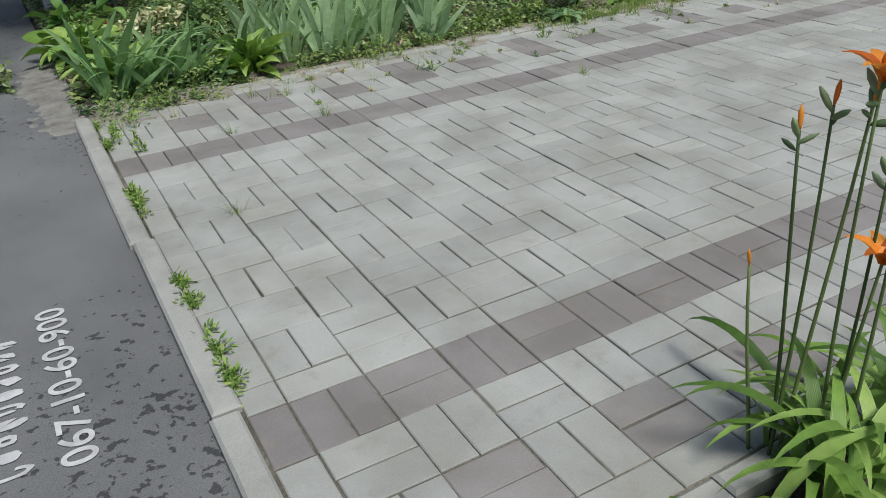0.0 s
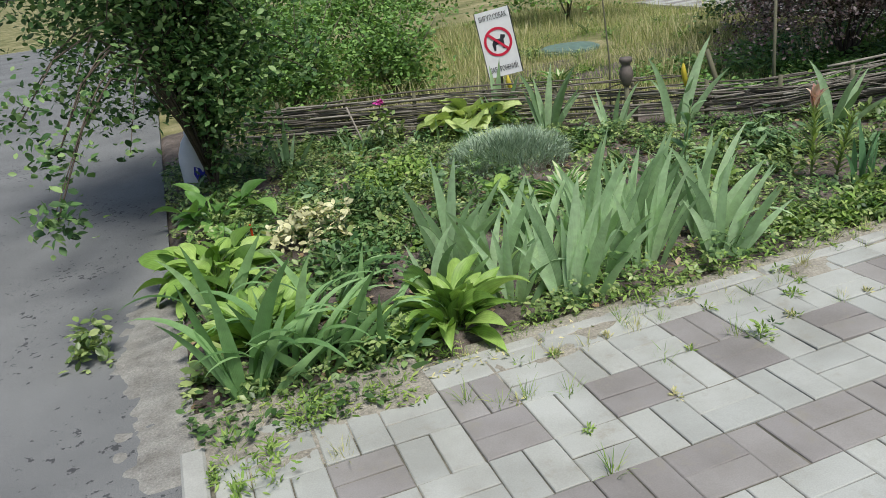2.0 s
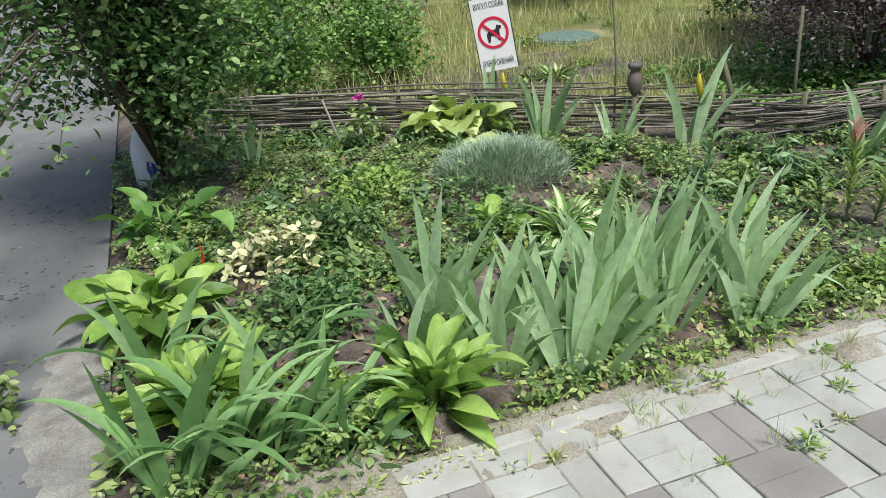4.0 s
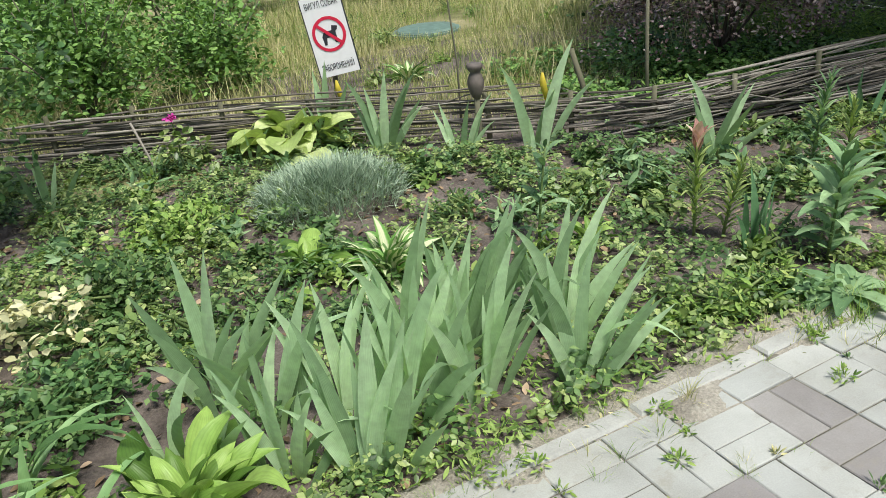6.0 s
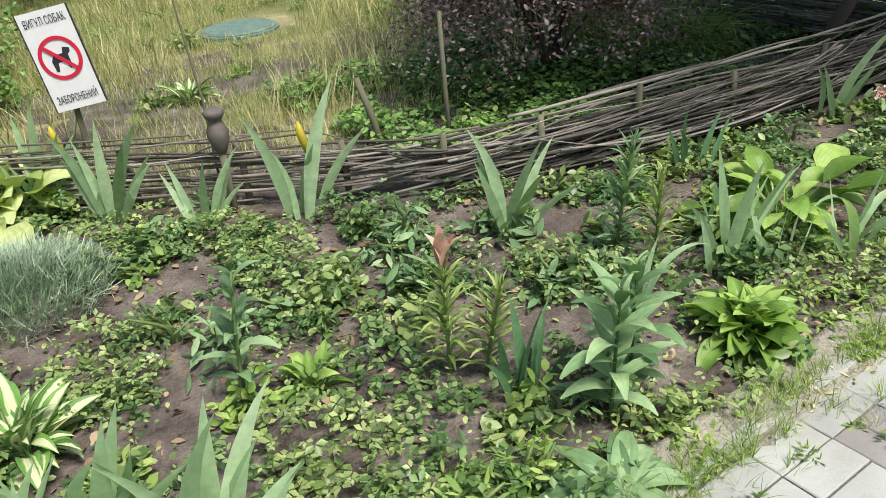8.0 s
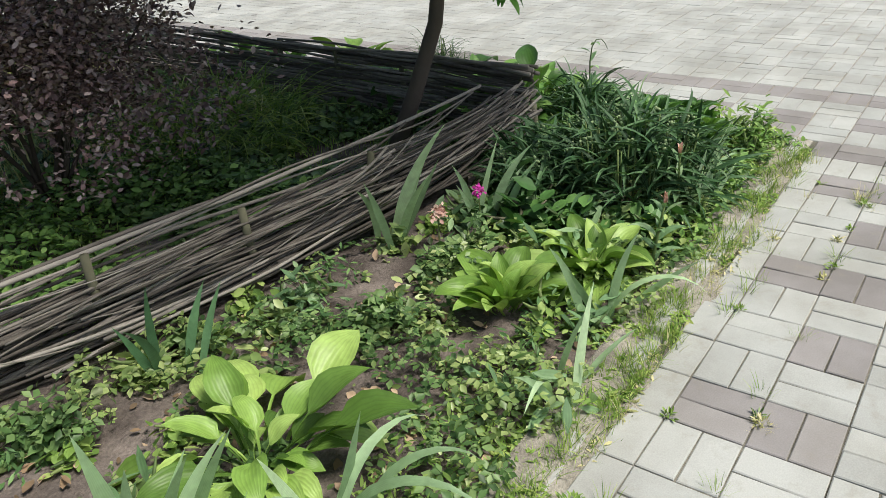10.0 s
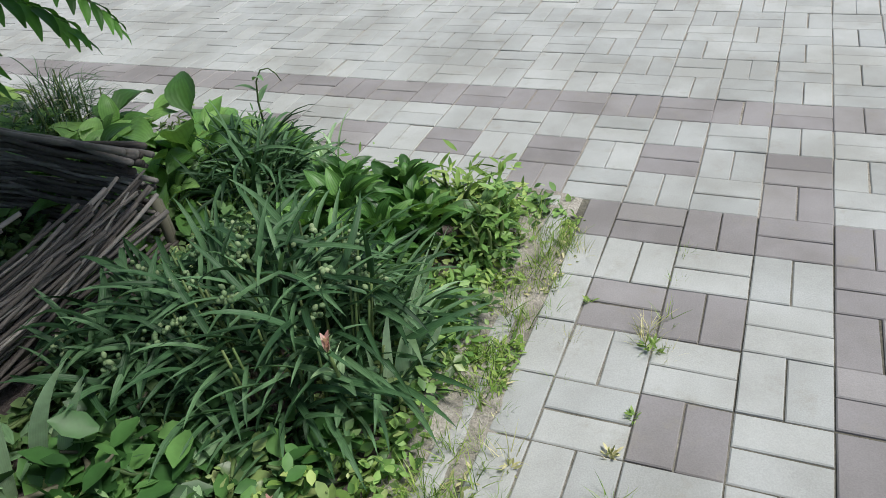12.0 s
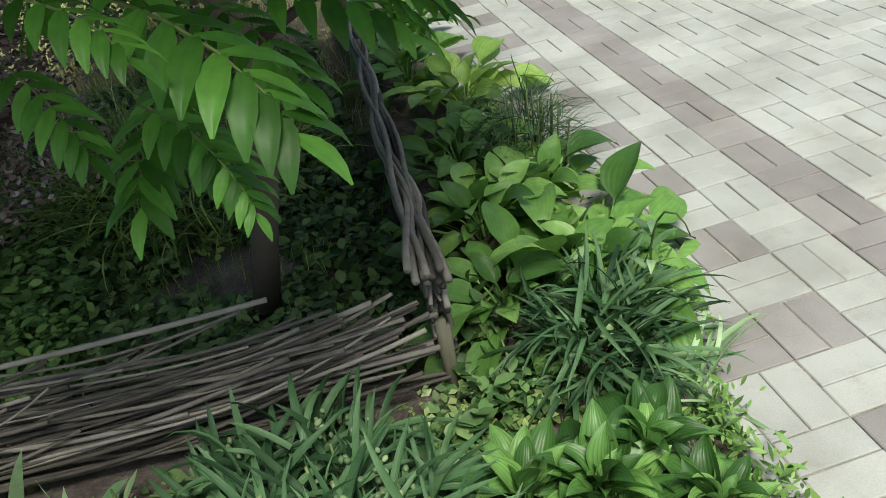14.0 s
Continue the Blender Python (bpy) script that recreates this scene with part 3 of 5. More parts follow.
def ribbed_leaves(mat, W):
    out = []
    for bd, wv, sd in ((1.0, 0.04, 0.06), (1.4, 0.06, -0.08), (0.8, 0.05, 0.1), (1.8, 0.07, -0.04)):
        a = strip(1, W, sessile, 0.35, bd, 12, False, 0.26, wv, 7, 1.4, sd)
        out.append(mesh_of("hosta_leaf", a[0], a[1], mat, a[2], True))
    return out


HOSTA = hosta_leaves(L_HOSTA, 0.27)
HOSTA_Y = hosta_leaves(L_HOSTA_Y, 0.52)
HOSTA_N = ribbed_leaves(L_HOSTA, 0.23)
HOSTA_B = ribbed_leaves(L_HOSTA, 0.37)
HOSTA_D = ribbed_leaves(L_HOSTA_D, 0.31)
HOSTA_DB = hosta_leaves(L_HOSTA_M, 0.27)
HOSTA_V = ribbed_leaves(L_VAR, 0.2)
LANCE = [mesh_of("leaf", *strip(1, 0.3, lance, 0.7, bd, 6, False, 0.15, 0.04, 3)[:2], L_TALL, strip(1, 0.2, lance, 0.7, bd, 6)[2], True) for bd in (0.7, 1.1, 1.5)]
NARROW = [mesh_of("leaf", *strip(1, 0.125, lance, 0.6, bd, 5, False, 0.15, 0, 3)[:2], L_TALL, strip(1, 0.13, lance, 0.6, bd, 5)[2], True) for bd in (0.6, 1.0, 1.4)]
NARROW_Y = recolour(NARROW, L_LILY)


def sized(x, y, z, rz, tilt, s, roll=0.0):
    return Matrix.Translation((x, y, z)) @ Matrix.Rotation(rz, 4, "Z") @ Matrix.Rotation(tilt, 4, "Y") @ Matrix.Rotation(roll, 4, "X") @ Matrix.Scale(s, 4)


rl = random.Random(11)


def iris(x, y, h, n, turn=None, spread=0.62, arch=0.15, meshes=None, label="fan of upright blue-green iris leaves in bare soil"):
    """Fans of flat sword leaves side by side."""
    n = max(4, round(n * 1.0))
    ob = empty("iris", x, y, -0.015, label=label, category="iris plant", group="irises in the bed")
    meshes = meshes or IRIS_STRAIGHT
    turn = rl.uniform(-0.8, 0.1) if turn is None else turn
    for k in range(n):
        f = (k / max(n - 1, 1) - 0.5) * 2
        fan = k % 2
        lean = (f + 0.3) * spread * rl.uniform(0.75, 1.15)
        s = h * (1.08 - 0.3 * abs(f)) * rl.uniform(0.72, 1.12)
        yaw = turn + rl.gauss(0, 0.3) + (math.pi if lean < 0 else 0)
        px, py = f * 0.05 * math.cos(turn) + rl.gauss(0, 0.018), f * 0.05 * math.sin(turn) + rl.gauss(0, 0.018) + fan * 0.02
        if rl.random() < arch:
            part("leaf", rl.choice(IRIS_ARCH) if meshes is IRIS_STRAIGHT else rl.choice(ARCH_MID) if meshes is IRIS_MID else meshes[3], ob, sized(px, py, 0, yaw + rl.uniform(-0.6, 0.6), abs(lean) * 0.5, s * 1.15))
        else:
            part("leaf", rl.choice(meshes), ob, sized(px, py, 0, yaw, abs(lean), s, rl.gauss(0.05, 0.18)))
    return ob


def hosta(x, y, r, n, meshes, label, h=1.0, flat=0.0, more=2.3, lift=0.0):
    """A rosette of stalked leaves, the outer ones lying lower."""
    ob = empty("hosta", x, y, -0.015, label=label, category="hosta", group="hostas in the bed")
    n = int(n * more)
    for k in range(n):
        f = (k + 0.5) / n
        yaw = k * 2.39996 + rl.gauss(0, 0.4)
        s = r * (0.6 + 0.5 * f) * rl.uniform(0.65, 1.15)
        tilt = -0.3 + (0.75 + flat) * f ** 0.8 + rl.gauss(0, 0.24)
        part("leaf", rl.choice(meshes), ob, sized(0.18 * r * math.cos(yaw) * f, 0.18 * r * math.sin(yaw) * f, 0.02 * (1 - f) + lift * (1 - f * f), yaw, tilt, s * h, rl.gauss(0, 0.25)))
    return ob


def leafy_stem(x, y, h, meshes, size, whorls, label, flower=None, lean=0.06, fsize=0.085):
    """An upright stem with leaves all the way up."""
    ob = empty("lily_plant", x, y, -0.015, label=label, category="garden plant")
    dx, dy = rl.uniform(-lean, lean), rl.uniform(-lean, lean)
    pts = [(dx * (k / 5) ** 1.5, dy * (k / 5) ** 1.5, h * k / 5) for k in range(6)]
    part("stem", mesh_of("stem", *tube(pts, [0.007 - 0.0007 * k for k in range(6)], 6), M_STEM, smooth=True), ob)
    for k in range(whorls):
        f = 0.12 + 0.88 * k / (whorls - 1)
        s = size * (1.05 - 0.55 * abs(f - 0.45)) * rl.uniform(0.8, 1.15)
        if f > 0.9:
            s *= 0.6
        part("leaf", rl.choice(meshes), ob, sized(dx * f ** 1.5, dy * f ** 1.5, h * f, k * 2.4 + rl.gauss(0, 0.2), 0.35 - 0.75 * f ** 2, s))
    if flower:
        for k in range(6):
            part("petal", flower, ob, sized(dx, dy, h, k * 1.047, rl.uniform(-0.3, 0.2), fsize * rl.uniform(0.7, 1.2)))
    return ob


PETAL_PINK = mesh_of("petal", *strip(1, 0.34, lance, 0.1, 0.9, 5, False, 0.2)[:2], L_PINK, strip(1, 0.34, lance, 0.1, 0.9, 5)[2], True)
PETAL_ORANGE = mesh_of("petal", *strip(1, 0.42, lance, 0.5, 1.3, 6, False, 0.2, 0.05)[:2], L_ORANGE, strip(1, 0.42, lance, 0.5, 1.3, 6)[2], True)
BUD_ORANGE = mesh_of("bud", *tube([(0, 0, 0), (0, 0, 0.3), (0, 0.01, 0.7), (0, 0.02, 1)], [0.04, 0.1, 0.11, 0.02], 7), L_ORANGE, smooth=True)
BUD_ROUND = mesh_of("bud", *tube([(0, 0, 0), (0, 0, 0.2), (0, 0, 0.5), (0, 0, 0.8), (0, 0, 1)], [0.08, 0.32, 0.4, 0.3, 0.06], 6), L_BUD, smooth=True)
BUD_GREEN = mesh_of("bud", *tube([(0, 0, 0), (0, 0, 0.3), (0, 0.01, 0.7), (0, 0.02, 1)], [0.04, 0.12, 0.12, 0.03], 7), L_BUD, smooth=True)

# ---- irises ----
IRIS_FRONT = ((0.06, 1.08, 0.47, 13), (0.2, 1.14, 0.46, 11), (0.33, 1.1, 0.4, 9), (0.01, 1.74, 0.46, 8), (0.27, 1.28, 0.44, 9), (0.40, 1.52, 0.44, 7), (0.50, 1.22, 0.36, 8), (0.52, 1.03, 0.28, 5),
              (0.99, 1.66, 0.46, 8), (0.84, 1.42, 0.38, 6), (1.11, 1.47, 0.42, 9), (1.07, 1.22, 0.36, 9), (1.25, 1.11, 0.44, 10), (1.40, 1.22, 0.44, 10),
              (1.30, 1.40, 0.42, 8), (1.82, 1.56, 0.46, 8), (1.60, 1.58, 0.46, 7), (1.52, 1.36, 0.46, 9), (1.66, 1.24, 0.44, 9), (1.72, 1.46, 0.46, 8), (2.03, 1.37, 0.43, 9), (1.93, 1.12, 0.42, 8))
for x, y, h, n in IRIS_FRONT:
    iris(x, y, h * (0.97 if x < 0.9 else 1.02), n + 3 * (x > 0.9), turn=rl.uniform(-0.75, 0.1), arch=0.45 if x < 0.6 else 0.07, spread=0.65 if x < 0.6 else 0.4, meshes=IRIS_MID if x < 0.6 else None)
IRIS_BACK = ((1.70, 3.86, 0.24, 4), (2.16, 3.80, 0.44, 7), (2.36, 3.46, 0.46, 8), (2.66, 3.12, 0.40, 6), (3.02, 2.93, 0.50, 5), (3.54, 2.18, 0.47, 7),
             (0.64, 3.90, 0.34, 5), (1.16, 4.05, 0.22, 3), (3.92, 1.50, 0.43, 8), (3.52, 1.50, 0.30, 5), (4.00, 1.33, 0.28, 5), (5.45, 2.02, 0.44, 6), (5.76, 1.82, 0.32, 6), (6.22, 1.12, 0.28, 6))
for x, y, h, n in IRIS_BACK:
    iris(x, y, h * 1.05, n, turn=rl.uniform(-0.75, -0.1), arch=0.03, spread=0.36, label="small fan of green iris leaves among ground cover")
for x, y, h, n in ((4.25, 1.24, 0.42, 7), (4.93, 1.04, 0.36, 5), (6.36, 1.16, 0.36, 6), (5.36, 1.12, 0.36, 5)):
    iris(x, y, h, n, arch=0.6, label="iris with long arching leaves at the bed edge")
for x, y, h, n in ((2.94, 1.42, 0.32, 7), (4.46, 2.08, 0.34, 5)):
    iris(x, y, h, n, meshes=IRIS_DARK, arch=0.0, spread=0.3, label="fan of dark green iris leaves")
for x, y, z in ((3.08, 2.95, 0.30), (2.30, 3.9, 0.26)):
    v, f = tube([(0, 0, 0), (0.004, 0, 0.05), (0, 0.004, 0.1), (0, 0, 0.15)], [0.006, 0.017, 0.018, 0.006], 8)
    ob = tagged(new("yellow_leaf", mesh_of("yellow_leaf", v, f, L_YELLOW, smooth=True)), "withered yellow leaf standing among iris leaves", "leaf")
    ob.matrix_world = pose(x, y, z - 0.05, 0, -10, 30)
    st, sf = tube([(0, 0, -z + 0.05), (0, 0, 0.02)], 0.004, 5)
    part("stem", mesh_of("stem", st, sf, M_STEM), ob)

# ---- hostas ----
hosta(0.04, 2.12, 0.34, 34, HOSTA, "large yellow-green hosta beside the asphalt")
hosta(0.14, 1.46, 0.29, 36, HOSTA_N, "ribbed green hosta under iris leaves")
hosta(0.80, 1.19, 0.31, 36, HOSTA_N, "bright green ribbed hosta at the bed edge")
hosta(1.97, 3.92, 0.40, 22, HOSTA_Y, "large pale yellow-green hosta by the fence")
hosta(1.50, 2.36, 0.2, 9, HOSTA_B, "small yellow-green hosta in the soil")
hosta(3.62, 1.21, 0.195, 56, HOSTA_B, "bright yellow-green hosta with glossy leaves", flat=0.1)
hosta(4.30, 1.56, 0.36, 20, HOSTA, "yellow-green hosta with broad curled leaves", flat=0.15)
hosta(5.58, 1.28, 0.28, 16, HOSTA_B, "broad yellow-green hosta by the edging", flat=0.3)
hosta(5.25, 1.42, 0.24, 12, HOSTA_B, "light green hosta among irises")
hosta(2.50, 1.84, 0.15, 10, HOSTA_N, "small light green hosta seedling")
for x, y, r, k in ((6.56, 1.42, 0.19, 20), (6.69, 1.38, 0.2, 24), (6.62, 1.57, 0.22, 26), (6.77, 1.52, 0.22, 28), (6.90, 1.60, 0.2, 20), (6.84, 1.32, 0.18, 18), (6.96, 1.42, 0.17, 14)):
    hosta(x, y, r, k, HOSTA_D, "dense dark ribbed hosta with glossy striped leaves", more=2.2, flat=0.1, lift=0.12)
hosta(6.82, 2.24, 0.38, 18, HOSTA_DB, "broad dull green hosta behind the wattle fence", flat=0.1)
hosta(7.10, 2.30, 0.40, 20, HOSTA_DB, "large broad-leaved hosta leaning over the edging")
hosta(6.88, 2.68, 0.36, 18, HOSTA_DB, "broad green hosta along the side fence")
hosta(7.08, 2.76, 0.36, 20, HOSTA_DB, "light green hosta leaning over the edging")
hosta(6.92, 3.12, 0.36, 20, HOSTA_DB, "broad green hosta along the side fence")
hosta(7.10, 3.62, 0.40, 20, HOSTA, "pale green hosta beside the pavement")
hosta(6.95, 4.05, 0.36, 20, HOSTA_DB, "green hosta beside the pavement")
hosta(7.05, 4.6, 0.36, 20, HOSTA_DB, "green hosta beside the pavement")
hosta(0.10, 3.02, 0.38, 14, HOSTA_DB, "dark broad-leaved hosta under the rose")
hosta(1.76, 2.12, 0.235, 30, HOSTA_V, "white and green variegated hosta")
hosta(3.22, 4.95, 0.22, 18, HOSTA_V, "white and green variegated hosta in the lawn")

# ---- lilies and other stems ----
leafy_stem(2.84, 1.63, 0.36, NARROW_Y, 0.12, 60, "yellowish narrow-leaved lily stem with a faded pink flower", PETAL_PINK, lean=0.02, fsize=0.11)
leafy_stem(2.92, 1.56, 0.33, NARROW_Y, 0.11, 56, "narrow-leaved green lily stem")
leafy_stem(3.70, 1.80, 0.44, NARROW, 0.13, 64, "narrow-leaved green lily stem")
leafy_stem(3.73, 1.65, 0.36, NARROW_Y, 0.11, 54, "yellowish narrow-leaved lily stem")
leafy_stem(3.05, 1.20, 0.42, LANCE, 0.17, 24, "tall plant with lance-shaped green leaves")
leafy_stem(3.16, 1.24, 0.38, LANCE, 0.16, 24, "tall plant with lance-shaped green leaves")
leafy_stem(2.33, 1.94, 0.42, LANCE, 0.13, 16, "tall plant with lance-shaped green leaves")
leafy_stem(5.72, 1.12, 0.26, LANCE, 0.10, 14, "leafy stem with a faded orange flower head", PETAL_PINK, fsize=0.04)
leafy_stem(6.12, 1.18, 0.30, LANCE, 0.10, 14, "leafy stem with a faded orange flower head", PETAL_PINK, fsize=0.04)

# ---- small leaves in masses ----
def mass(name, centre, radii, count, size, mat, label, category, template=LEAF, top=0.0, kind="", lo=0.0, shell=0.5, part_name="foliage", flat=0.5):
    """A clump of many small leaves in an uneven half-dome."""
    cx, cy, cz = centre
    p = []
    while len(p) < count:
        u = rng.normal(size=3)
        u /= np.linalg.norm(u)
        if u[2] < lo:
            continue
        k = noise.noise(Vector((u[0] * 1.8 + cx * 3, u[1] * 1.8 + cy * 3, u[2] * 1.8)))
        r = rng.uniform(shell, 1.0) * (1 + 0.45 * k)
        q = np.array((cx, cy, cz)) + u * r * np.array(radii)
        if noise.noise(Vector(tuple(q * 5.0 / max(radii[0], 0.2) * 0.6))) < -0.22:
            continue
        p.append(q)
    p = np.array(p)
    s = size * rng.uniform(0.6, 1.3, count)
    A = rot_mats(p, rng.uniform(0, 6.283, count), rng.normal(0.1, flat, count), rng.normal(0, flat, count), s)
    me = scatter(name, template, A, mat)
    return me


def clump(name, x, y, radii, count, size, mat, label, category, template=LEAF, lo=0.0, shell=0.3, z=0.0, flat=0.5, stems=0, stem_mat=None):
    ob = empty(name, x, y, -0.02, label=label, category=category)
    me = mass("foliage", (0, 0, z), radii, count, size, mat, label, category, template, lo=lo, shell=shell, flat=flat)
    part("foliage", me, ob)
    for k in range(stems):
        a = rl.uniform(0, 6.283)
        e = rl.uniform(0.3, 0.85)
        top = (math.cos(a) * radii[0] * e, math.sin(a) * radii[1] * e, z + radii[2] * rl.uniform(0.5, 0.9))
        pts = [(top[0] * s ** 1.3 + 0.03 * math.sin(s * 4 + k), top[1] * s ** 1.3, top[2] * s) for s in (0, 0.25, 0.5, 0.75, 1)]
        part("branch", mesh_of("branch", *tube(pts, [0.012, 0.01, 0.008, 0.006, 0.003], 5), stem_mat or M_STAKE, smooth=True), ob)
    return ob


# blue-grey carnation cushion
car = empty("carnation_cushion", 1.86, 3.02, -0.02, label="blue-grey cushion of narrow carnation leaves", category="garden plant")
n = 5200
a = rng.uniform(0, 6.283, n)
r = np.sqrt(rng.uniform(0, 1, n))
p = np.stack([np.cos(a) * r * 0.37, np.sin(a) * r * 0.32, 0.16 * np.sqrt(np.maximum(1 - r ** 2, 0)) * rng.uniform(0.5, 1.05, n)], 1)
A = rot_mats(p, a + rng.normal(0, 0.8, n), rng.normal(0.45, 0.4, n) * r, rng.normal(0, 0.4, n), rng.uniform(0.05, 0.11, n))
part("foliage", scatter("foliage", strip(1, 0.05, lambda s: 1 - s ** 2, 0.1, 0.9, 3, across=2), A, L_BLUE), car)

clump("leafy_bush", 2.76, 2.22, (0.17, 0.15, 0.18), 420, 0.042, L_COVER, "small round bush with fresh green leaves", "garden plant", stems=7, stem_mat=M_STEM)
clump("leafy_bush", 0.85, 2.55, (0.30, 0.28, 0.24), 1500, 0.034, L_COVER_D, "loose dark green leafy bush in the bed", "garden plant", stems=7, stem_mat=M_STEM)
clump("leafy_bush", 1.12, 3.0, (0.34, 0.28, 0.22), 1300, 0.034, L_WEED, "loose green leafy bush in the bed", "garden plant", stems=7, stem_mat=M_STEM)
clump("leafy_bush", 0.62, 1.9, (0.22, 0.25, 0.2), 900, 0.033, L_FERN, "loose dark green leafy bush in the bed", "garden plant", stems=7, stem_mat=M_STEM)
clump("cream_plant", 0.52, 2.34, (0.25, 0.15, 0.17), 260, 0.045, L_CREAM, "cream-white leaved plant beside red plastic", "garden plant", shell=0.7, z=0.06)
v, f = tube([(0, 0, 0), (0.01, 0, 0.1), (0, 0, 0.16)], 0.006, 6)
tagged(new("red_stick", mesh_of("red_stick", v, f, M_REDTUBE)), "short red plastic stick in the soil", "stick").matrix_world = pose(0.22, 2.5, -0.02, 5, 8, 0)
clump("heart_leaf_plant", 5.82, 1.68, (0.2, 0.15, 0.16), 150, 0.085, L_HEART, "dark heart-shaped leaves close to the ground", "garden plant", stems=6)
clump("heart_leaf_plant", 5.86, 1.46, (0.2, 0.16, 0.15), 150, 0.08, L_HEART, "fresh green heart-shaped leaves close to the ground", "garden plant", stems=6, stem_mat=M_STEM)
clump("heart_leaf_plant", 5.95, 1.2, (0.26, 0.14, 0.14), 240, 0.06, L_HEART, "dark heart-shaped leaves close to the ground", "garden plant", stems=6, stem_mat=M_STEM)
clump("low_plant", 6.0, 1.95, (0.25, 0.1, 0.1), 200, 0.05, L_COVER_D, "dark low leaves at the foot of the fence", "garden plant", stems=5, stem_mat=M_STEM)
clump("low_plant", 6.52, 1.82, (0.16, 0.14, 0.14), 200, 0.06, L_COVER_D, "dark low leaves at the fence corner", "garden plant", stems=6, stem_mat=M_STEM)
clump("low_plant", 6.68, 1.95, (0.14, 0.16, 0.16), 200, 0.05, L_FERN, "dark low leaves at the fence corner", "garden plant", stems=6, stem_mat=M_STEM)
clump("low_plant", 6.72, 2.3, (0.1, 0.25, 0.16), 220, 0.06, L_COVER_D, "dark low leaves behind the side fence", "garden plant", stems=6, stem_mat=M_STEM)
clump("edge_weeds", 2.55, 1.16, (0.2, 0.13, 0.15), 420, 0.045, L_WEED, "loose yellow-green weeds at the bed edge", "weed", LEAF_N, stems=8, stem_mat=M_STEM)
clump("edge_weeds", 2.74, 1.14, (0.13, 0.1, 0.17), 260, 0.035, L_GRASS, "yellowing weeds at the bed edge", "weed", LEAF_N, stems=8, stem_mat=M_STEM)
clump("edge_weeds", 7.13, 1.03, (0.11, 0.1, 0.07), 240, 0.028, L_SHRUB, "low weeds over the corner of the edging", "weed")
clump("edge_weeds", 7.16, 1.22, (0.06, 0.14, 0.07), 200, 0.026, L_WEED, "low weeds over the side edging", "weed")
clump("edge_weeds", 6.84, 1.1, (0.16, 0.09, 0.26), 380, 0.05, L_SHRUB, "upright light green weeds at the bed corner", "weed", LEAF_N, stems=12, stem_mat=M_STEM)
clump("edge_weeds", 7.04, 1.28, (0.08, 0.16, 0.2), 300, 0.05, L_WEED, "upright light green weeds at the bed corner", "weed", LEAF_N, stems=10, stem_mat=M_STEM)
clump("edge_weeds", 6.5, 1.1, (0.28, 0.1, 0.13), 420, 0.035, L_SHRUB, "low light green weeds beside the edging", "weed")
clump("edge_weeds", 6.1, 1.06, (0.25, 0.08, 0.1), 300, 0.03, L_SHRUB, "low light green weeds beside the edging", "weed")
clump("edge_weeds", 6.95, 1.12, (0.22, 0.1, 0.2), 420, 0.05, L_WEED, "bright yellow-green weeds over the edging", "weed", LEAF_N)
clump("edge_weeds", 7.12, 1.62, (0.1, 0.4, 0.14), 500, 0.035, L_SHRUB, "bright yellow-green weeds over the edging", "weed", LEAF_N)

# cover of small leaves all over the bed
def cover(name, count, size, mat, label, x0, x1, y0, y1, thr, zmax, seed, freq=1.6, template=LEAF, bound=None):
    pts = []
    tries = 0
    while len(pts) < count and tries < count * 14:
        tries += 1
        x, y = rng.uniform(x0, x1), rng.uniform(y0, y1)
        if bound and not bound(x, y):
            continue
        k = noise.noise(Vector((x * freq, y * freq, seed))) + 0.5 * noise.noise(Vector((x * freq * 3, y * freq * 3, seed + 9)))
        if k < thr:
            continue
        pts.append((x, y, -0.01 + rng.uniform(0.1, 1) * zmax * min(1.0, 0.35 + (k - thr) * 1.5)))
    p = np.array(pts)
    c = len(p)
    A = rot_mats(p, rng.uniform(0, 6.283, c), rng.normal(0.05, 0.35, c), rng.normal(0, 0.35, c), size * rng.uniform(0.55, 1.35, c))
    return tagged(new(name, scatter(name, template, A, mat)), label, "ground cover", kind="stuff")


def fence_y(x):
    """The line of the wattle fence."""
    pts = ((0.2, 5.0), (1.1, 4.5), (2.0, 3.98), (2.9, 3.25), (3.5, 2.76), (4.1, 2.48), (4.9, 2.26), (5.8, 2.14), (6.6, 2.06))
    for (a, b), (c, d) in zip(pts, pts[1:]):
        if x <= c:
            return b + (d - b) * (x - a) / (c - a)
    return 2.06


def in_bed(x, y):
    return 1.0 < y < fence_y(x) - 0.08 and x < 7.1


cover("ground_cover", 8000, 0.038, L_COVER, "low green creeping leaves on the soil", -0.15, 7.1, 1.0, 4.8, 0.16, 0.14, 3.3, 2.4, TREFOIL, in_bed)
cover("ground_cover", 6000, 0.042, L_COVER_D, "low dark green creeping leaves on the soil", -0.15, 7.1, 1.0, 4.8, 0.14, 0.15, 8.1, 2.8, TREFOIL, in_bed)
cover("ground_cover", 4200, 0.03, L_WEED, "low yellow-green weeds along the bed edge", -0.2, 7.1, 0.98, 1.35, -0.1, 0.06, 12.4, 3.0, LEAF_N)
cover("ground_cover", 5000, 0.02, L_COVER, "tiny pale green leaves between larger plants", -0.15, 7.1, 1.0, 4.6, -0.05, 0.1, 15.5, 3.0, LEAF, in_bed)
cover("ground_cover", 6500, 0.024, L_GRASS, "weeds overgrowing the edging stones", 2.3, 7.15, 0.90, 1.10, 0.12, 0.035, 17.0, 4.0, LEAF_N)
cover("ground_cover", 1500, 0.024, L_DRY, "dry weeds in the gap beside the edging", 0.5, 7.15, 0.87, 0.98, 0.0, 0.02, 19.0, 5.0, LEAF_N)
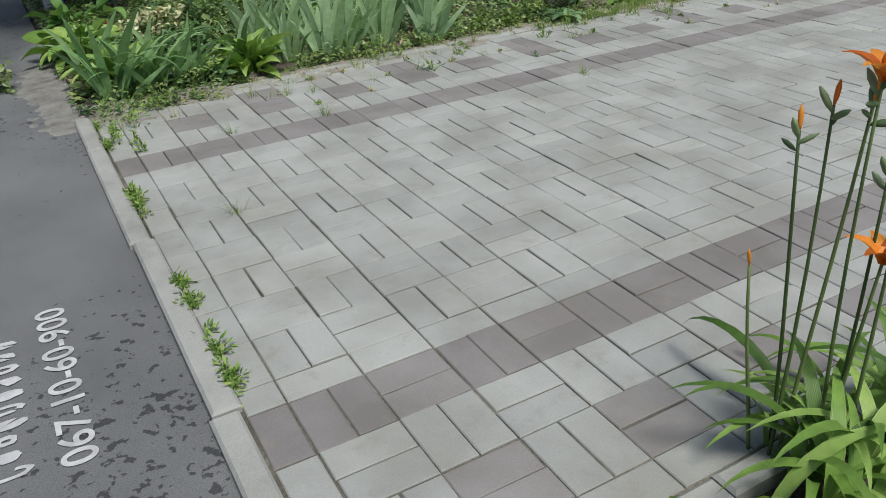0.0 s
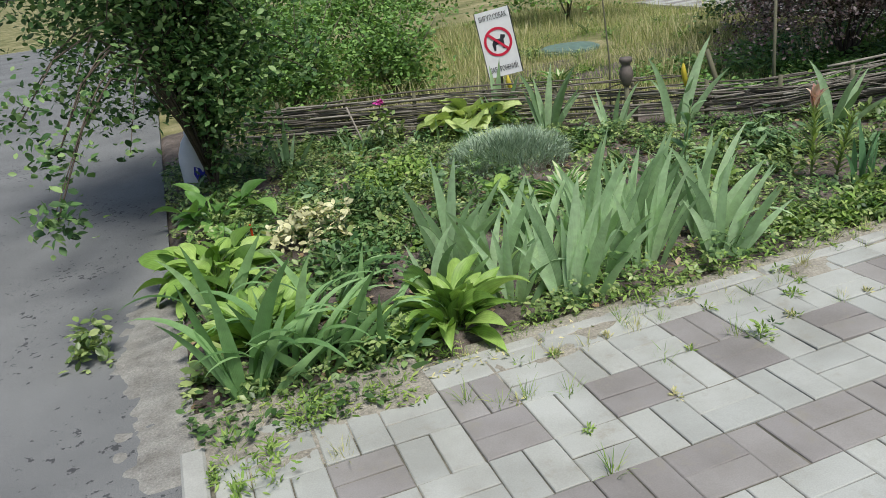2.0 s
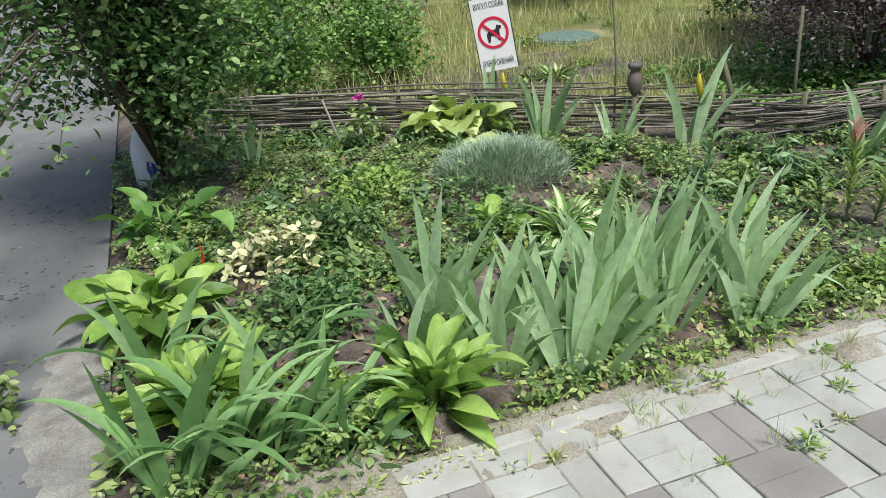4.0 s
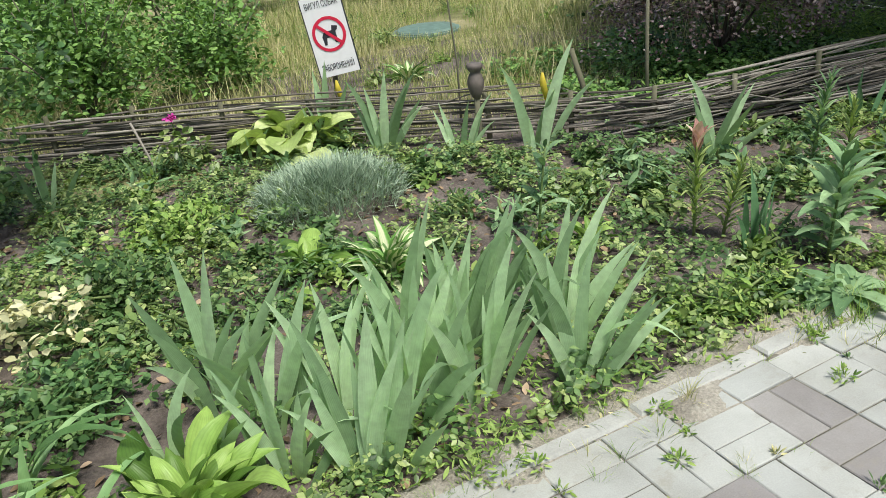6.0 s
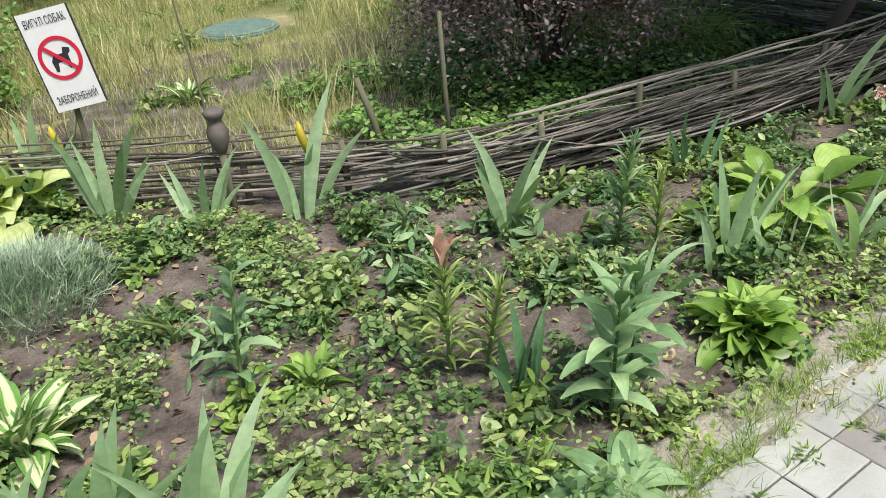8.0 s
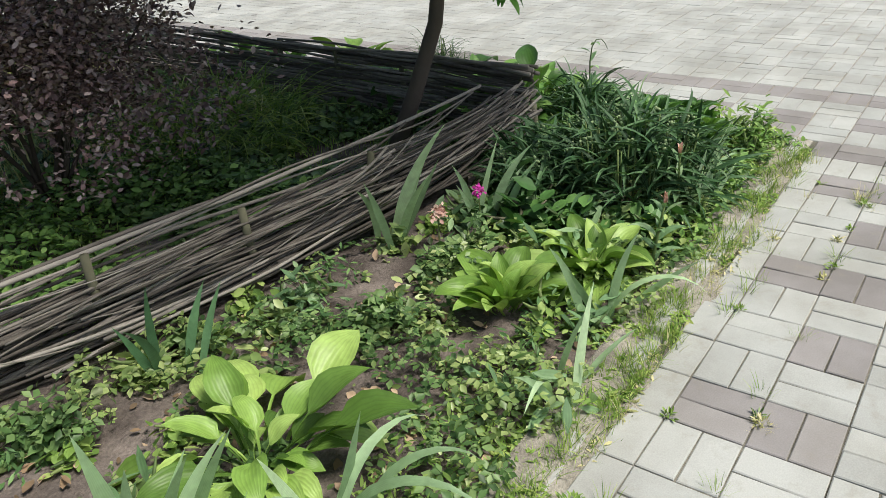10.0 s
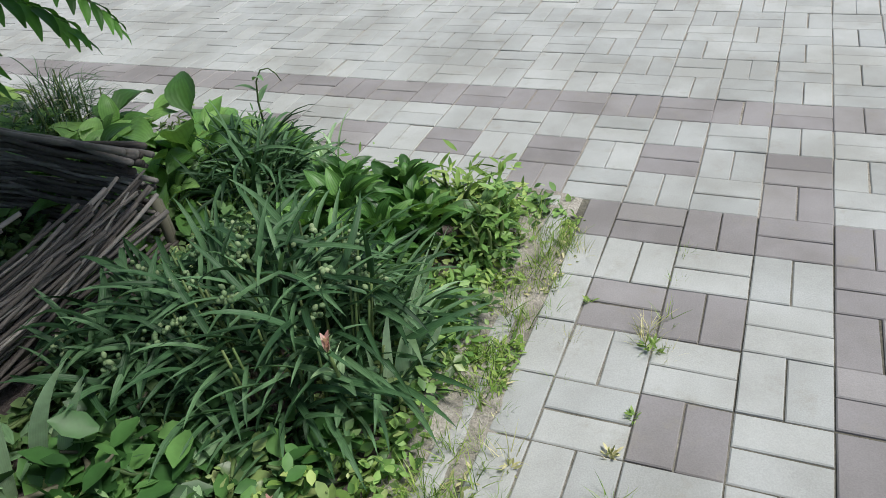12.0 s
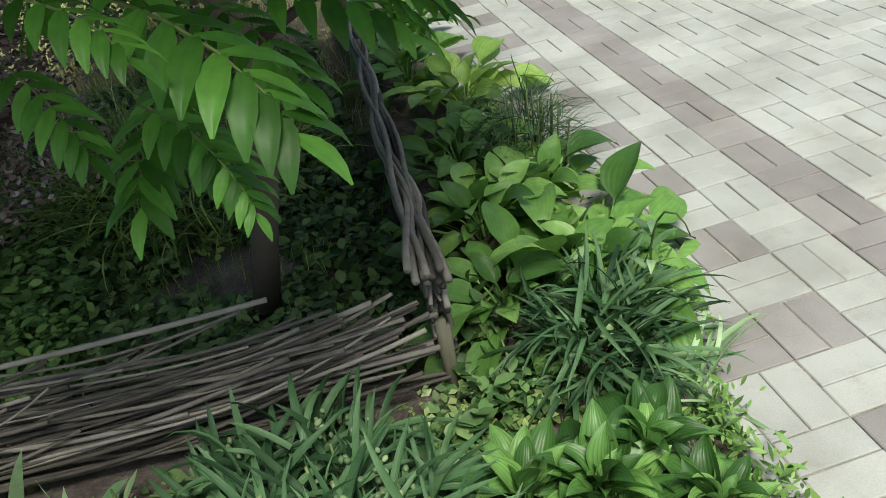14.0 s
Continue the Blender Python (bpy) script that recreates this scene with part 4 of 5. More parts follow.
cover("ground_cover", 500, 0.026, L_GRASS, "weeds spilling over the pavers at the bed corner", -0.1, 0.56, 0.74, 1.08, 0.1, 0.06, 22.0, 4.0, LEAF_N)
cover("ground_cover", 300, 0.03, L_COVER_D, "dark weeds at the bed corner", -0.15, 0.56, 0.8, 1.1, -0.2, 0.07, 23.0, 4.0, LEAF)
cover("leaf_litter", 2600, 0.035, L_LITTER, "dry fallen leaves and stalks on the soil", -0.15, 7.1, 1.0, 4.4, -0.4, 0.012, 20.0, bound=in_bed)
# the darker leaf colour here stands in for shade below the tree
cover("ground_cover", 14000, 0.045, L_COVER_D, "creeping leaves, colour darkened for the shade under the tree", 5.0, 6.6, 2.15, 5.0, -0.6, 0.08, 30.0, bound=lambda x, y: y > fence_y(x) + 0.1)

cover("ground_cover", 9000, 0.042, L_SHRUB, "green creeping leaves under the purple shrub", 3.6, 5.6, 2.4, 4.6, -0.3, 0.16, 33.0, bound=lambda x, y: y > fence_y(x) + 0.1)


def small_plants():
    """Low plants of several kinds between the larger ones."""
    kinds = ((L_FERN, LEAF_N, 0.03, 150, 0.13, "feathery dark green seedling"), (L_COVER, LEAF, 0.05, 70, 0.1, "low plant with round pale green leaves"),
             (L_TALL, LEAF_N, 0.075, 60, 0.12, "low plant with pointed green leaves"), (L_COVER_D, TREFOIL, 0.06, 80, 0.12, "strawberry-like plant with dark three-part leaves"),
             (L_WEED, LEAF, 0.04, 90, 0.09, "yellow-green low weed in the bed"))
    made = 0
    while made < 190:
        x, y = rl.uniform(-0.1, 6.6), rl.uniform(1.05, 4.5)
        if not in_bed(x, y) or (1.0 < x < 2.0 and y < 1.5):
            continue
        mat, tpl, size, count, r, label = rl.choice(kinds)
        r *= rl.uniform(0.7, 1.4)
        clump("low_plant", x, y, (r, r * rl.uniform(0.7, 1.1), r * rl.uniform(0.7, 1.3)), int(count * rl.uniform(0.7, 1.3)), size, mat, label, "garden plant", tpl, stems=3, stem_mat=M_STEM)
        made += 1


small_plants()

# ---- grass behind the fence ----
def grass(name, count, h, mat, label, x0, x1, y0, y1, thr, seed, bound):
    pts = []
    tries = 0
    while len(pts) < count and tries < count * 10:
        tries += 1
        x, y = rng.uniform(x0, x1), rng.uniform(y0, y1)
        if bound(x, y) and noise.noise(Vector((x * 0.9, y * 0.9, seed))) > thr:
            pts.append((x, y, -0.04))
    p = np.array(pts)
    c = len(p)
    A = rot_mats(p, rng.uniform(0, 6.283, c), rng.normal(0, 0.2, c), rng.normal(0, 0.2, c), h * rng.uniform(0.4, 1.3, c))
    return tagged(new(name, scatter(name, BLADE, A, mat)), label, "grass", kind="stuff")


def in_lawn(x, y):
    if math.hypot(x - 4.35, y - 6.7) < 0.45:
        return False
    return y > fence_y(x) + 0.12 and x < 6.5 + 0.05 * y


grass("grass", 56000, 0.13, L_DRY, "dry pale lawn grass", 0.3, 7, 2.4, 11, -0.25, 2.2, lambda x, y: in_lawn(x, y) and y > 3.6)
grass("grass", 36000, 0.12, L_GRASS, "uneven green lawn grass", 0.2, 7, 2.3, 11, -0.3, 5.2, in_lawn)

grass("grass", 5000, 0.28, L_DRY, "tall dry grass stalks standing in the lawn", 0.3, 7, 3.6, 11, 0.12, 9.2, in_lawn)
for k in range(46):
    x, y = rl.uniform(0.8, 6.2), rl.uniform(3.0, 8.5)
    if in_lawn(x, y):
        r = rl.uniform(0.08, 0.22)
        clump("lawn_weed", x, y, (r, r, r * rl.uniform(0.6, 1.2)), int(900 * r), 0.035, rl.choice((L_SHRUB, L_COVER, L_GRASS, L_WEED)), "loose leafy weed growing in the lawn", "weed", rl.choice((LEAF, LEAF_N)), stems=3, stem_mat=M_STEM)

# ---- wattle fence ----
def wattle(name, posts, rows, label, span, sag=0.012, rod_r=0.008):
    """Stakes with long rods woven before and behind them."""
    ob = empty(name, *posts[0][:2], -0.03, label=label, category="fence", kind="structure")
    inv = Matrix.Translation(Vector((-posts[0][0], -posts[0][1], 0.03)))
    for x, y, h in posts:
        pts = [(x, y, -0.1), (x + rl.gauss(0, 0.004), y, h * 0.5), (x + rl.gauss(0, 0.01), y + rl.gauss(0, 0.01), h)]
        part("stake", mesh_of("stake", *tube(pts, [0.017, 0.016, 0.014], 7), M_STAKE, smooth=True), ob, inv)
    return ob, inv


def path_at(pts, t):
    k = min(int(t), len(pts) - 2)
    f = t - k
    a, b = Vector(pts[k]), Vector(pts[k + 1])
    return a.lerp(b, f)


FENCE = [(x, fence_y(x)) for x in (0.3, 0.75, 1.2, 1.65, 2.1, 2.5, 2.9, 3.25, 3.6, 4.0, 4.45, 4.95, 5.5, 6.05, 6.6)]
HEIGHTS = (0.32, 0.33, 0.33, 0.31, 0.3, 0.28, 0.3, 0.26, 0.26, 0.27, 0.33, 0.3, 0.32, 0.27, 0.2)
fence1, inv1 = wattle("wattle_fence", [(x, y, h) for (x, y), h in zip(FENCE, HEIGHTS)], 0, "low wattle fence woven of grey willow rods", 0)


def rod(ob, inv, pts2, z0, z1, r0, r1, weave=0.02, phase=0, lift=0.0, steps=26, t0=0.0, t1=1.0, out=0.0, bow=0.0, straight=0.0):
    pts = []
    last = len(pts2) - 1
    for k in range(steps + 1):
        s = k / steps
        t = (t0 + (t1 - t0) * s) * last
        q = path_at(pts2, t)
        q = q.lerp(path_at(pts2, t0 * last).lerp(path_at(pts2, t1 * last), s), straight)
        d = path_at(pts2, min(t + 0.05, last)) - path_at(pts2, max(t - 0.05, 0))
        nrm = Vector((-d.y, d.x)).normalized()
        w = weave * math.cos(math.pi * (t + phase)) + out * (1 - 0.5 * s)
        z = z0 + (z1 - z0) * s + 0.012 * math.sin(5 * s + phase * 2) + lift * max(0, s - 0.8) ** 2 + bow * math.sin(math.pi * s)
        pts.append((q.x - nrm.x * w, q.y - nrm.y * w, z))
    part("rod", mesh_of("rod", *tube(pts, [r0 + (r1 - r0) * k / steps for k in range(steps + 1)], 6), M_ROD, smooth=True), ob, inv)


FV = [Vector(p) for p in FENCE]
for k in range(34):
    a = rl.uniform(0.0, 0.1)
    z = 0.0 + 0.0082 * k
    rod(fence1, inv1, FV, z + rl.gauss(0, 0.012), z + rl.gauss(0, 0.02), rl.uniform(0.005, 0.01), 0.005, 0.022, k % 2 + rl.uniform(-0.2, 0.2), t0=a, t1=rl.uniform(0.24, 0.48))
for k in range(15):
    z = 0.06 + 0.011 * k
    rod(fence1, inv1, FV, z + rl.gauss(0, 0.015), z + rl.gauss(0, 0.03), rl.uniform(0.005, 0.009), 0.006, 0.024, k % 2 + rl.uniform(-0.2, 0.2), t0=rl.uniform(0.28, 0.44), t1=rl.uniform(0.58, 0.76))
for k in range(72):
    lo = rl.uniform(0.0, 0.2)
    t0 = rl.uniform(0.47, 0.7)
    rod(fence1, inv1, FV, lo, min(lo + rl.uniform(0.02, 0.2), 0.29), rl.uniform(0.0035, 0.0075), rl.uniform(0.003, 0.0075), 0.014, rl.random() * 2, lift=rl.uniform(0.2, 2.6), t0=t0, t1=rl.choice((rl.uniform(0.86, 0.97), rl.uniform(0.95, 1.0))), out=rl.uniform(-0.02, 0.12), bow=rl.gauss(0, 0.05), straight=rl.uniform(0.2, 0.95))
for k in range(22):
    lo = rl.uniform(0.1, 0.26)
    t0 = rl.uniform(0.3, 0.85)
    rod(fence1, inv1, FV, lo, lo + rl.uniform(-0.12, 0.14), rl.uniform(0.003, 0.005), 0.002, 0.03, rl.random() * 2, t0=t0, t1=min(t0 + rl.uniform(0.1, 0.2), 1.0), out=rl.uniform(-0.03, 0.12), bow=rl.gauss(0, 0.04), straight=1.0, steps=8)
for k in range(14):
    rod(fence1, inv1, FV, rl.uniform(0.02, 0.16), rl.uniform(0.05, 0.27), rl.uniform(0.004, 0.008), rl.uniform(0.004, 0.008), 0.01, rl.random() * 2, lift=rl.uniform(0.0, 1.6), t0=rl.uniform(0.66, 0.8), t1=rl.uniform(0.97, 1.0), out=rl.uniform(0.0, 0.08), bow=rl.gauss(-0.01, 0.02), straight=rl.uniform(0.2, 0.7))
rod(fence1, inv1, FV, 0.29, 0.33, 0.007, 0.005, 0.0, 0, t0=0.12, t1=0.40, out=0.0)
rod(fence1, inv1, FV, 0.30, 0.37, 0.009, 0.007, 0.0, 0, t0=0.68, t1=0.86, out=-0.06)
rod(fence1, inv1, FV, 0.27, 0.40, 0.009, 0.007, 0.0, 0, t0=0.62, t1=0.95, out=-0.04)

FENCE2 = [(6.6, 2.06), (6.64, 2.45), (6.66, 2.9), (6.7, 3.4), (6.74, 3.9), (6.78, 4.5), (6.8, 5.2), (6.8, 6.0), (6.8, 7.0)]
fence2, inv2 = wattle("wattle_fence", [(x, y, 0.22 if y < 2.1 else 0.33) for x, y in FENCE2], 0, "dark weathered wattle fence along the side path", 0)
F2 = [Vector(p) for p in FENCE2]
for k in range(46):
    rod(fence2, inv2, F2, 0.0072 * k + rl.gauss(0, 0.007), 0.0072 * k + rl.gauss(0, 0.012), rl.uniform(0.005, 0.011), rl.uniform(0.004, 0.008), 0.022, k % 2 + rl.uniform(-0.3, 0.3), t0=rl.uniform(0, 0.035), t1=rl.uniform(0.85, 1.0), steps=34)
for k in range(8):
    rod(fence2, inv2, F2, 0.34 + 0.006 * k, 0.33, 0.010, 0.007, 0.015, k, t0=-0.0, t1=rl.uniform(0.3, 0.5), out=rl.uniform(-0.04, 0.04))

# ---- sign ----
sign = empty("warning_sign", 2.51, 4.54, 0, label="white sign with red ring, walking dogs forbidden, tilted on a post", category="sign")
sw, sh = 0.275, 0.51
tilt = Matrix.Translation((0, 0, 0.5)) @ Matrix.Rotation(radians(-32), 4, "Z") @ Matrix.Rotation(radians(-9), 4, "Y") @ Matrix.Rotation(radians(-4), 4, "X")
part("post", mesh_of("post", *box(-0.014, 0.014, 0.012, 0.034, -0.1, 0.6, 0.002), M_STAKE), sign)
part("panel", mesh_of("panel", *box(-sw / 2, sw / 2, -0.004, 0.004, -sh / 2, sh / 2), M_WHITE), sign, tilt)


def flat_shape(name, pts, mat, y=-0.006):
    V = [(x, y, z) for x, z in pts] + [(x, y + 0.0015, z) for x, z in pts]
    k = len(pts)
    F = [tuple(range(k))] + [(i, (i + 1) % k, (i + 1) % k + k, i + k) for i in range(k)]
    return mesh_of(name, V, F, mat)


def ring(name, r0, r1, mat, y, cz=0.0, n=40):
    V, F = [], []
    for i in range(n):
        a = 2 * math.pi * i / n
        for r in (r0, r1):
            V.append((r * math.cos(a), y, cz + r * math.sin(a)))
            V.append((r * math.cos(a), y + 0.0015, cz + r * math.sin(a)))
    for i in range(n):
        j = (i + 1) % n
        F += [(4 * i, 4 * j, 4 * j + 2, 4 * i + 2), (4 * i, 4 * i + 1, 4 * j + 1, 4 * j), (4 * i + 2, 4 * j + 2, 4 * j + 3, 4 * i + 3)]
    return mesh_of(name, V, F, mat)


part("red_ring", ring("red_ring", 0.092, 0.112, M_RED, -0.0075, 0.01), sign, tilt, "red ring")
bar = [(-0.07 - 0.007, 0.08 - 0.007), (-0.07 + 0.007, 0.08 + 0.007), (0.07 + 0.007, -0.06 + 0.007), (0.07 - 0.007, -0.06 - 0.007)]
part("red_bar", flat_shape("red_bar", bar, M_RED, -0.0095), sign, tilt, "red bar")
blob = [(-0.05, 0.0), (-0.03, 0.03), (0.02, 0.03), (0.03, 0.06), (0.065, 0.05), (0.06, 0.03), (0.045, 0.02), (0.045, -0.05), (0.03, -0.05), (0.02, -0.012), (-0.02, -0.012), (-0.03, -0.055), (-0.045, -0.055)]
part("black_shape", flat_shape("black_shape", blob, M_BLACK, -0.006), sign, tilt, "plain black shape")


def lettering(text, size, z, width):
    cu = bpy.data.curves.new("lettering", "FONT")
    cu.body, cu.size, cu.align_x, cu.align_y = text, size, "CENTER", "CENTER"
    cu.extrude = 0.0006
    tmp = bpy.data.objects.new("lettering", cu)
    scene.collection.objects.link(tmp)
    me = bpy.data.meshes.new_from_object(tmp.evaluated_get(bpy.context.evaluated_depsgraph_get()))
    bpy.data.objects.remove(tmp)
    xs = [v.co.x for v in me.vertices]
    k = width / (max(xs) - min(xs))
    me.transform(Matrix.Translation((0, -0.0065, z)) @ Matrix.Rotation(radians(90), 4, "X") @ Matrix.Diagonal((k, 1, 1, 1)))
    me.materials.clear()
    me.materials.append(M_BLACK)
    return me


part("lettering", lettering("ВИГУЛ СОБАК", 0.056, 0.2, 0.22), sign, tilt, "black letters")
part("lettering", lettering("ЗАБОРОНЕНИЙ", 0.056, -0.2, 0.22), sign, tilt, "black letters")
for q in (-1, 1):
    part("border", mesh_of("border", *box(q * sw / 2 - 0.003, q * sw / 2 + 0.003, -0.0055, 0.005, -sh / 2, sh / 2), M_BLACK), sign, tilt)

# ---- poles, pot ornament, bottle, hatch ----
def pole(name, pts, r, mat, label):
    x, y = pts[0][:2]
    ob = tagged(new(name, mesh_of(name, *tube([(p[0] - x, p[1] - y, p[2]) for p in pts], r, 7), mat, smooth=True)), label, "stake")
    ob.matrix_world = pose(x, y, 0)
    return ob


pole("wooden_stake", [(3.66, 3.32, -0.1), (3.64, 3.37, 0.15), (3.6, 3.42, 0.36)], [0.018, 0.018, 0.016], M_STAKE, "leaning wooden stake behind the fence")
pole("wooden_stake", [(3.9, 3.09, -0.1), (3.9, 3.1, 0.3), (3.9, 3.1, 0.66)], [0.013, 0.012, 0.010], M_STAKE, "upright wooden stake behind the fence")
pole("thin_sapling", [(2.86, 3.5, -0.05), (2.87, 3.5, 0.4), (2.85, 3.52, 0.8), (2.84, 3.54, 1.3)], [0.007, 0.006, 0.005, 0.003], M_STAKE, "thin bare sapling stem behind the fence")
pole("thin_stick", [(1.22, 4.0, -0.05), (1.19, 4.08, 0.12), (1.15, 4.16, 0.3)], 0.007, M_ROD, "thin pale stick leaning on the fence")

knob = empty("stake_ornament", 2.81, 3.2, 0, label="clay jug upside down on a fence stake", category="ornament")
part("stake", mesh_of("stake", *tube([(0, 0, -0.1), (0, 0, 0.3)], 0.016, 7), M_STAKE, smooth=True), knob)


def lathe(prof, sides=16):
    V, F = [], []
    for r, z in prof:
        for k in range(sides):
            a = 2 * math.pi * k / sides
            V.append((r * math.cos(a), r * math.sin(a), z))
    for i in range(len(prof) - 1):
        for k in range(sides):
            q = (k + 1) % sides
            F.append((i * sides + k, i * sides + q, (i + 1) * sides + q, (i + 1) * sides + k))
    F.append(tuple(range(sides - 1, -1, -1)))
    F.append(tuple((len(prof) - 1) * sides + k for k in range(sides)))
    return V, F


part("jug", mesh_of("jug", *lathe([(0.022, 0.27), (0.034, 0.3), (0.044, 0.33), (0.046, 0.36), (0.036, 0.39), (0.027, 0.405), (0.03, 0.415), (0.042, 0.43), (0.044, 0.445), (0.036, 0.455)]), M_CLAY, smooth=True), knob)

bottle = empty("plastic_bottle", 0.07, 4.08, -0.03, rz=20, label="white plastic bottle with blue print under the rose", category="bottle")
part("body", mesh_of("body", *lathe([(0.09, 0.0), (0.1, 0.02), (0.1, 0.2), (0.09, 0.25), (0.06, 0.32), (0.03, 0.36), (0.026, 0.39)]), M_BOTTLE, smooth=True), bottle)
for side in (-1, 1):
    wing = [(0.1015 * math.sin(a), -0.1015 * math.cos(a), z) for a, z in ((0.0, 0.1), (side * 0.45, 0.07), (side * 0.6, 0.12), (side * 0.5, 0.17), (side * 0.15, 0.15), (0.0, 0.12))]
    part("print", mesh_of("print", [(x, y, z) for x, y, z in wing] + [(x * 0.97, y * 0.97, z) for x, y, z in wing], [tuple(range(6)), tuple(range(11, 5, -1))], M_BLUEP), bottle, None, "blue printed shape")

hatch = empty("manhole_hatch", 4.27, 6.7, 0.0, label="flat round grey-green hatch lying in the grass", category="manhole cover")
part("lid", mesh_of("lid", *lathe([(0.3, -0.05), (0.31, 0.02), (0.29, 0.035), (0.17, 0.04), (0.01, 0.04)], 28), M_HATCH, smooth=False), hatch)
part("rim", mesh_of("rim", *lathe([(0.34, -0.05), (0.34, 0.012), (0.32, 0.014)], 28), M_HATCH), hatch)

# ---- shrubs and tree ----
clump("purple_shrub", 4.98, 3.56, (0.95, 0.8, 0.72), 26000, 0.028, L_PURPLE, "dark purple-leaved shrub behind the fence", "shrub", lo=-0.5, shell=0.2, z=0.6, stems=16, stem_mat=M_BARK)
clump("green_shrub", 1.0, 5.45, (0.6, 0.5, 0.8), 4600, 0.045, L_SHRUB, "loose green shrub just behind the fence", "shrub", lo=-0.5, shell=0.2, z=0.4, stems=10)
clump("green_shrub", 1.95, 5.75, (0.6, 0.5, 0.6), 3600, 0.045, L_SHRUB, "loose low green shrub behind the fence", "shrub", lo=-0.5, shell=0.2, z=0.3, stems=10)
clump("green_shrub", 0.95, 6.6, (0.8, 0.7, 1.0), 5200, 0.05, L_SHRUB, "loose green shrub behind the fence", "shrub", lo=-0.3, shell=0.3, z=0.45, stems=8)
clump("green_shrub", 2.0, 7.3, (0.9, 0.8, 1.0), 4600, 0.05, L_SHRUB, "loose green shrub behind the fence", "shrub", lo=-0.3, shell=0.3, z=0.45, stems=8)
clump("green_shrub", 0.7, 8.2, (1.0, 1.0, 1.4), 4200, 0.06, L_SHRUB, "tall green shrub at the back of the lawn", "shrub", lo=-0.3, shell=0.4, z=0.6, stems=6)
clump("green_shrub", 3.2, 10.2, (1.2, 0.9, 1.0), 4200, 0.06, L_SHRUB, "green shrub at the back of the lawn", "shrub", lo=-0.3, shell=0.4, z=0.5, stems=6)
clump("green_shrub", 5.6, 9.2, (1.3, 1.0, 1.1), 4600, 0.06, L_SHRUB, "green shrub at the back of the lawn", "shrub", lo=-0.3, shell=0.4, z=0.5, stems=6)
# leaf colour carries the deep shade of this corner
clump("shaded_shrub", 5.95, 5.5, (0.7, 0.8, 0.9), 4200, 0.05, L_COVER_D, "green shrub, leaf colour darkened for the shade", "shrub", lo=-0.3, shell=0.35, z=0.4, stems=6)

# climbing rose with canes hanging over the asphalt
rose = empty("rose_bush", 0.15, 3.75, -0.02, label="tall rose bush with arching leafy canes", category="shrub")
places = []
for k in range(40):
    a = rl.uniform(0, 6.283)
    reach = rl.uniform(0.25, 0.95)
    h = rl.uniform(0.8, 1.9)
    pts = []
    for i in range(13):
        s = i / 12
        x = math.cos(a) * reach * s ** 1.2
        y = math.sin(a) * reach * s ** 1.2
        z = h * math.sin(math.pi * min(s * 0.68, 1))
        pts.append((x, y, z))
        if i > 1:
            for q in range(22):
                places.append((x + rl.gauss(0, 0.07), y + rl.gauss(0, 0.07), z + rl.gauss(0, 0.07)))
    part("cane", mesh_of("cane", *tube(pts, [0.011 - 0.0007 * i for i in range(13)], 5), M_BARK, smooth=True), rose)
for tx, ty, tz in ((-0.62, -1.9, 0.55), (-0.6, -1.5, 0.7), (-0.35, -1.2, 0.6), (-0.75, -1.1, 0.85)):
    pts = []
    for i in range(13):
        s = i / 12
        pts.append((tx * s ** 1.1, ty * s ** 1.1, 0.1 + (tz - 0.1) * s + 0.75 * math.sin(math.pi * s) * (1 - 0.3 * s)))
        if i > 3:
            for q in range(14):
                places.append((pts[-1][0] + rl.gauss(0, 0.05), pts[-1][1] + rl.gauss(0, 0.05), pts[-1][2] + rl.gauss(0, 0.04)))
    part("cane", mesh_of("cane", *tube(pts, [0.009 - 0.0006 * i for i in range(13)], 5), M_BARK, smooth=True), rose)
for k in range(10500):
    u = Vector((rl.gauss(0, 1), rl.gauss(0, 1), rl.gauss(0, 1))).normalized() * rl.uniform(0.15, 1) ** 0.6
    if noise.noise(u * 2.2) > -0.15:
        places.append((0.02 + u.x * 0.82, -0.1 + u.y * 0.66, 1.05 + u.z * 0.9))
# upper leaves above the view, added over the road to shade the asphalt
for k in range(9000):
    u = Vector((rl.gauss(0, 1), rl.gauss(0, 1), rl.gauss(0, 1))).normalized() * rl.uniform(0.1, 1) ** 0.5
    if noise.noise(u * 2.6) > -0.25:
        places.append((-0.3 + u.x * 0.95, -0.15 + u.y * 1.1, 1.75 + u.z * 0.65))
places = [q for q in places if q[2] > 0.55 or q[0] > -0.02 or q[1] < -0.8]
for bx, by, bz, spread in ((-0.62, -1.9, 0.52, 0.06), (-0.6, -1.55, 0.7, 0.07), (-0.75, -1.15, 0.82, 0.08), (-0.5, -1.0, 0.95, 0.1), (-0.55, -0.5, 1.15, 0.16), (-0.45, -0.3, 1.35, 0.2)):
    pts = [(bx * s ** 1.1, by * s ** 1.1, 0.1 + (bz - 0.1) * s + 0.6 * math.sin(math.pi * s)) for s in (0, 0.2, 0.4, 0.6, 0.8, 1)]
    part("cane", mesh_of("cane", *tube(pts, [0.009, 0.008, 0.007, 0.006, 0.005, 0.003], 5), M_BARK, smooth=True), rose)
    for q in range(90):
        places.append((bx + rl.gauss(0, spread), by + rl.gauss(0, spread), bz + rl.gauss(0, spread * 0.8)))
p = np.array(places)
c = len(p)
part("foliage", scatter("foliage", LEAF, rot_mats(p, rng.uniform(0, 6.283, c), rng.normal(0.2, 0.5, c), rng.normal(0, 0.5, c), rng.uniform(0.025, 0.055, c)), L_ROSE), rose)

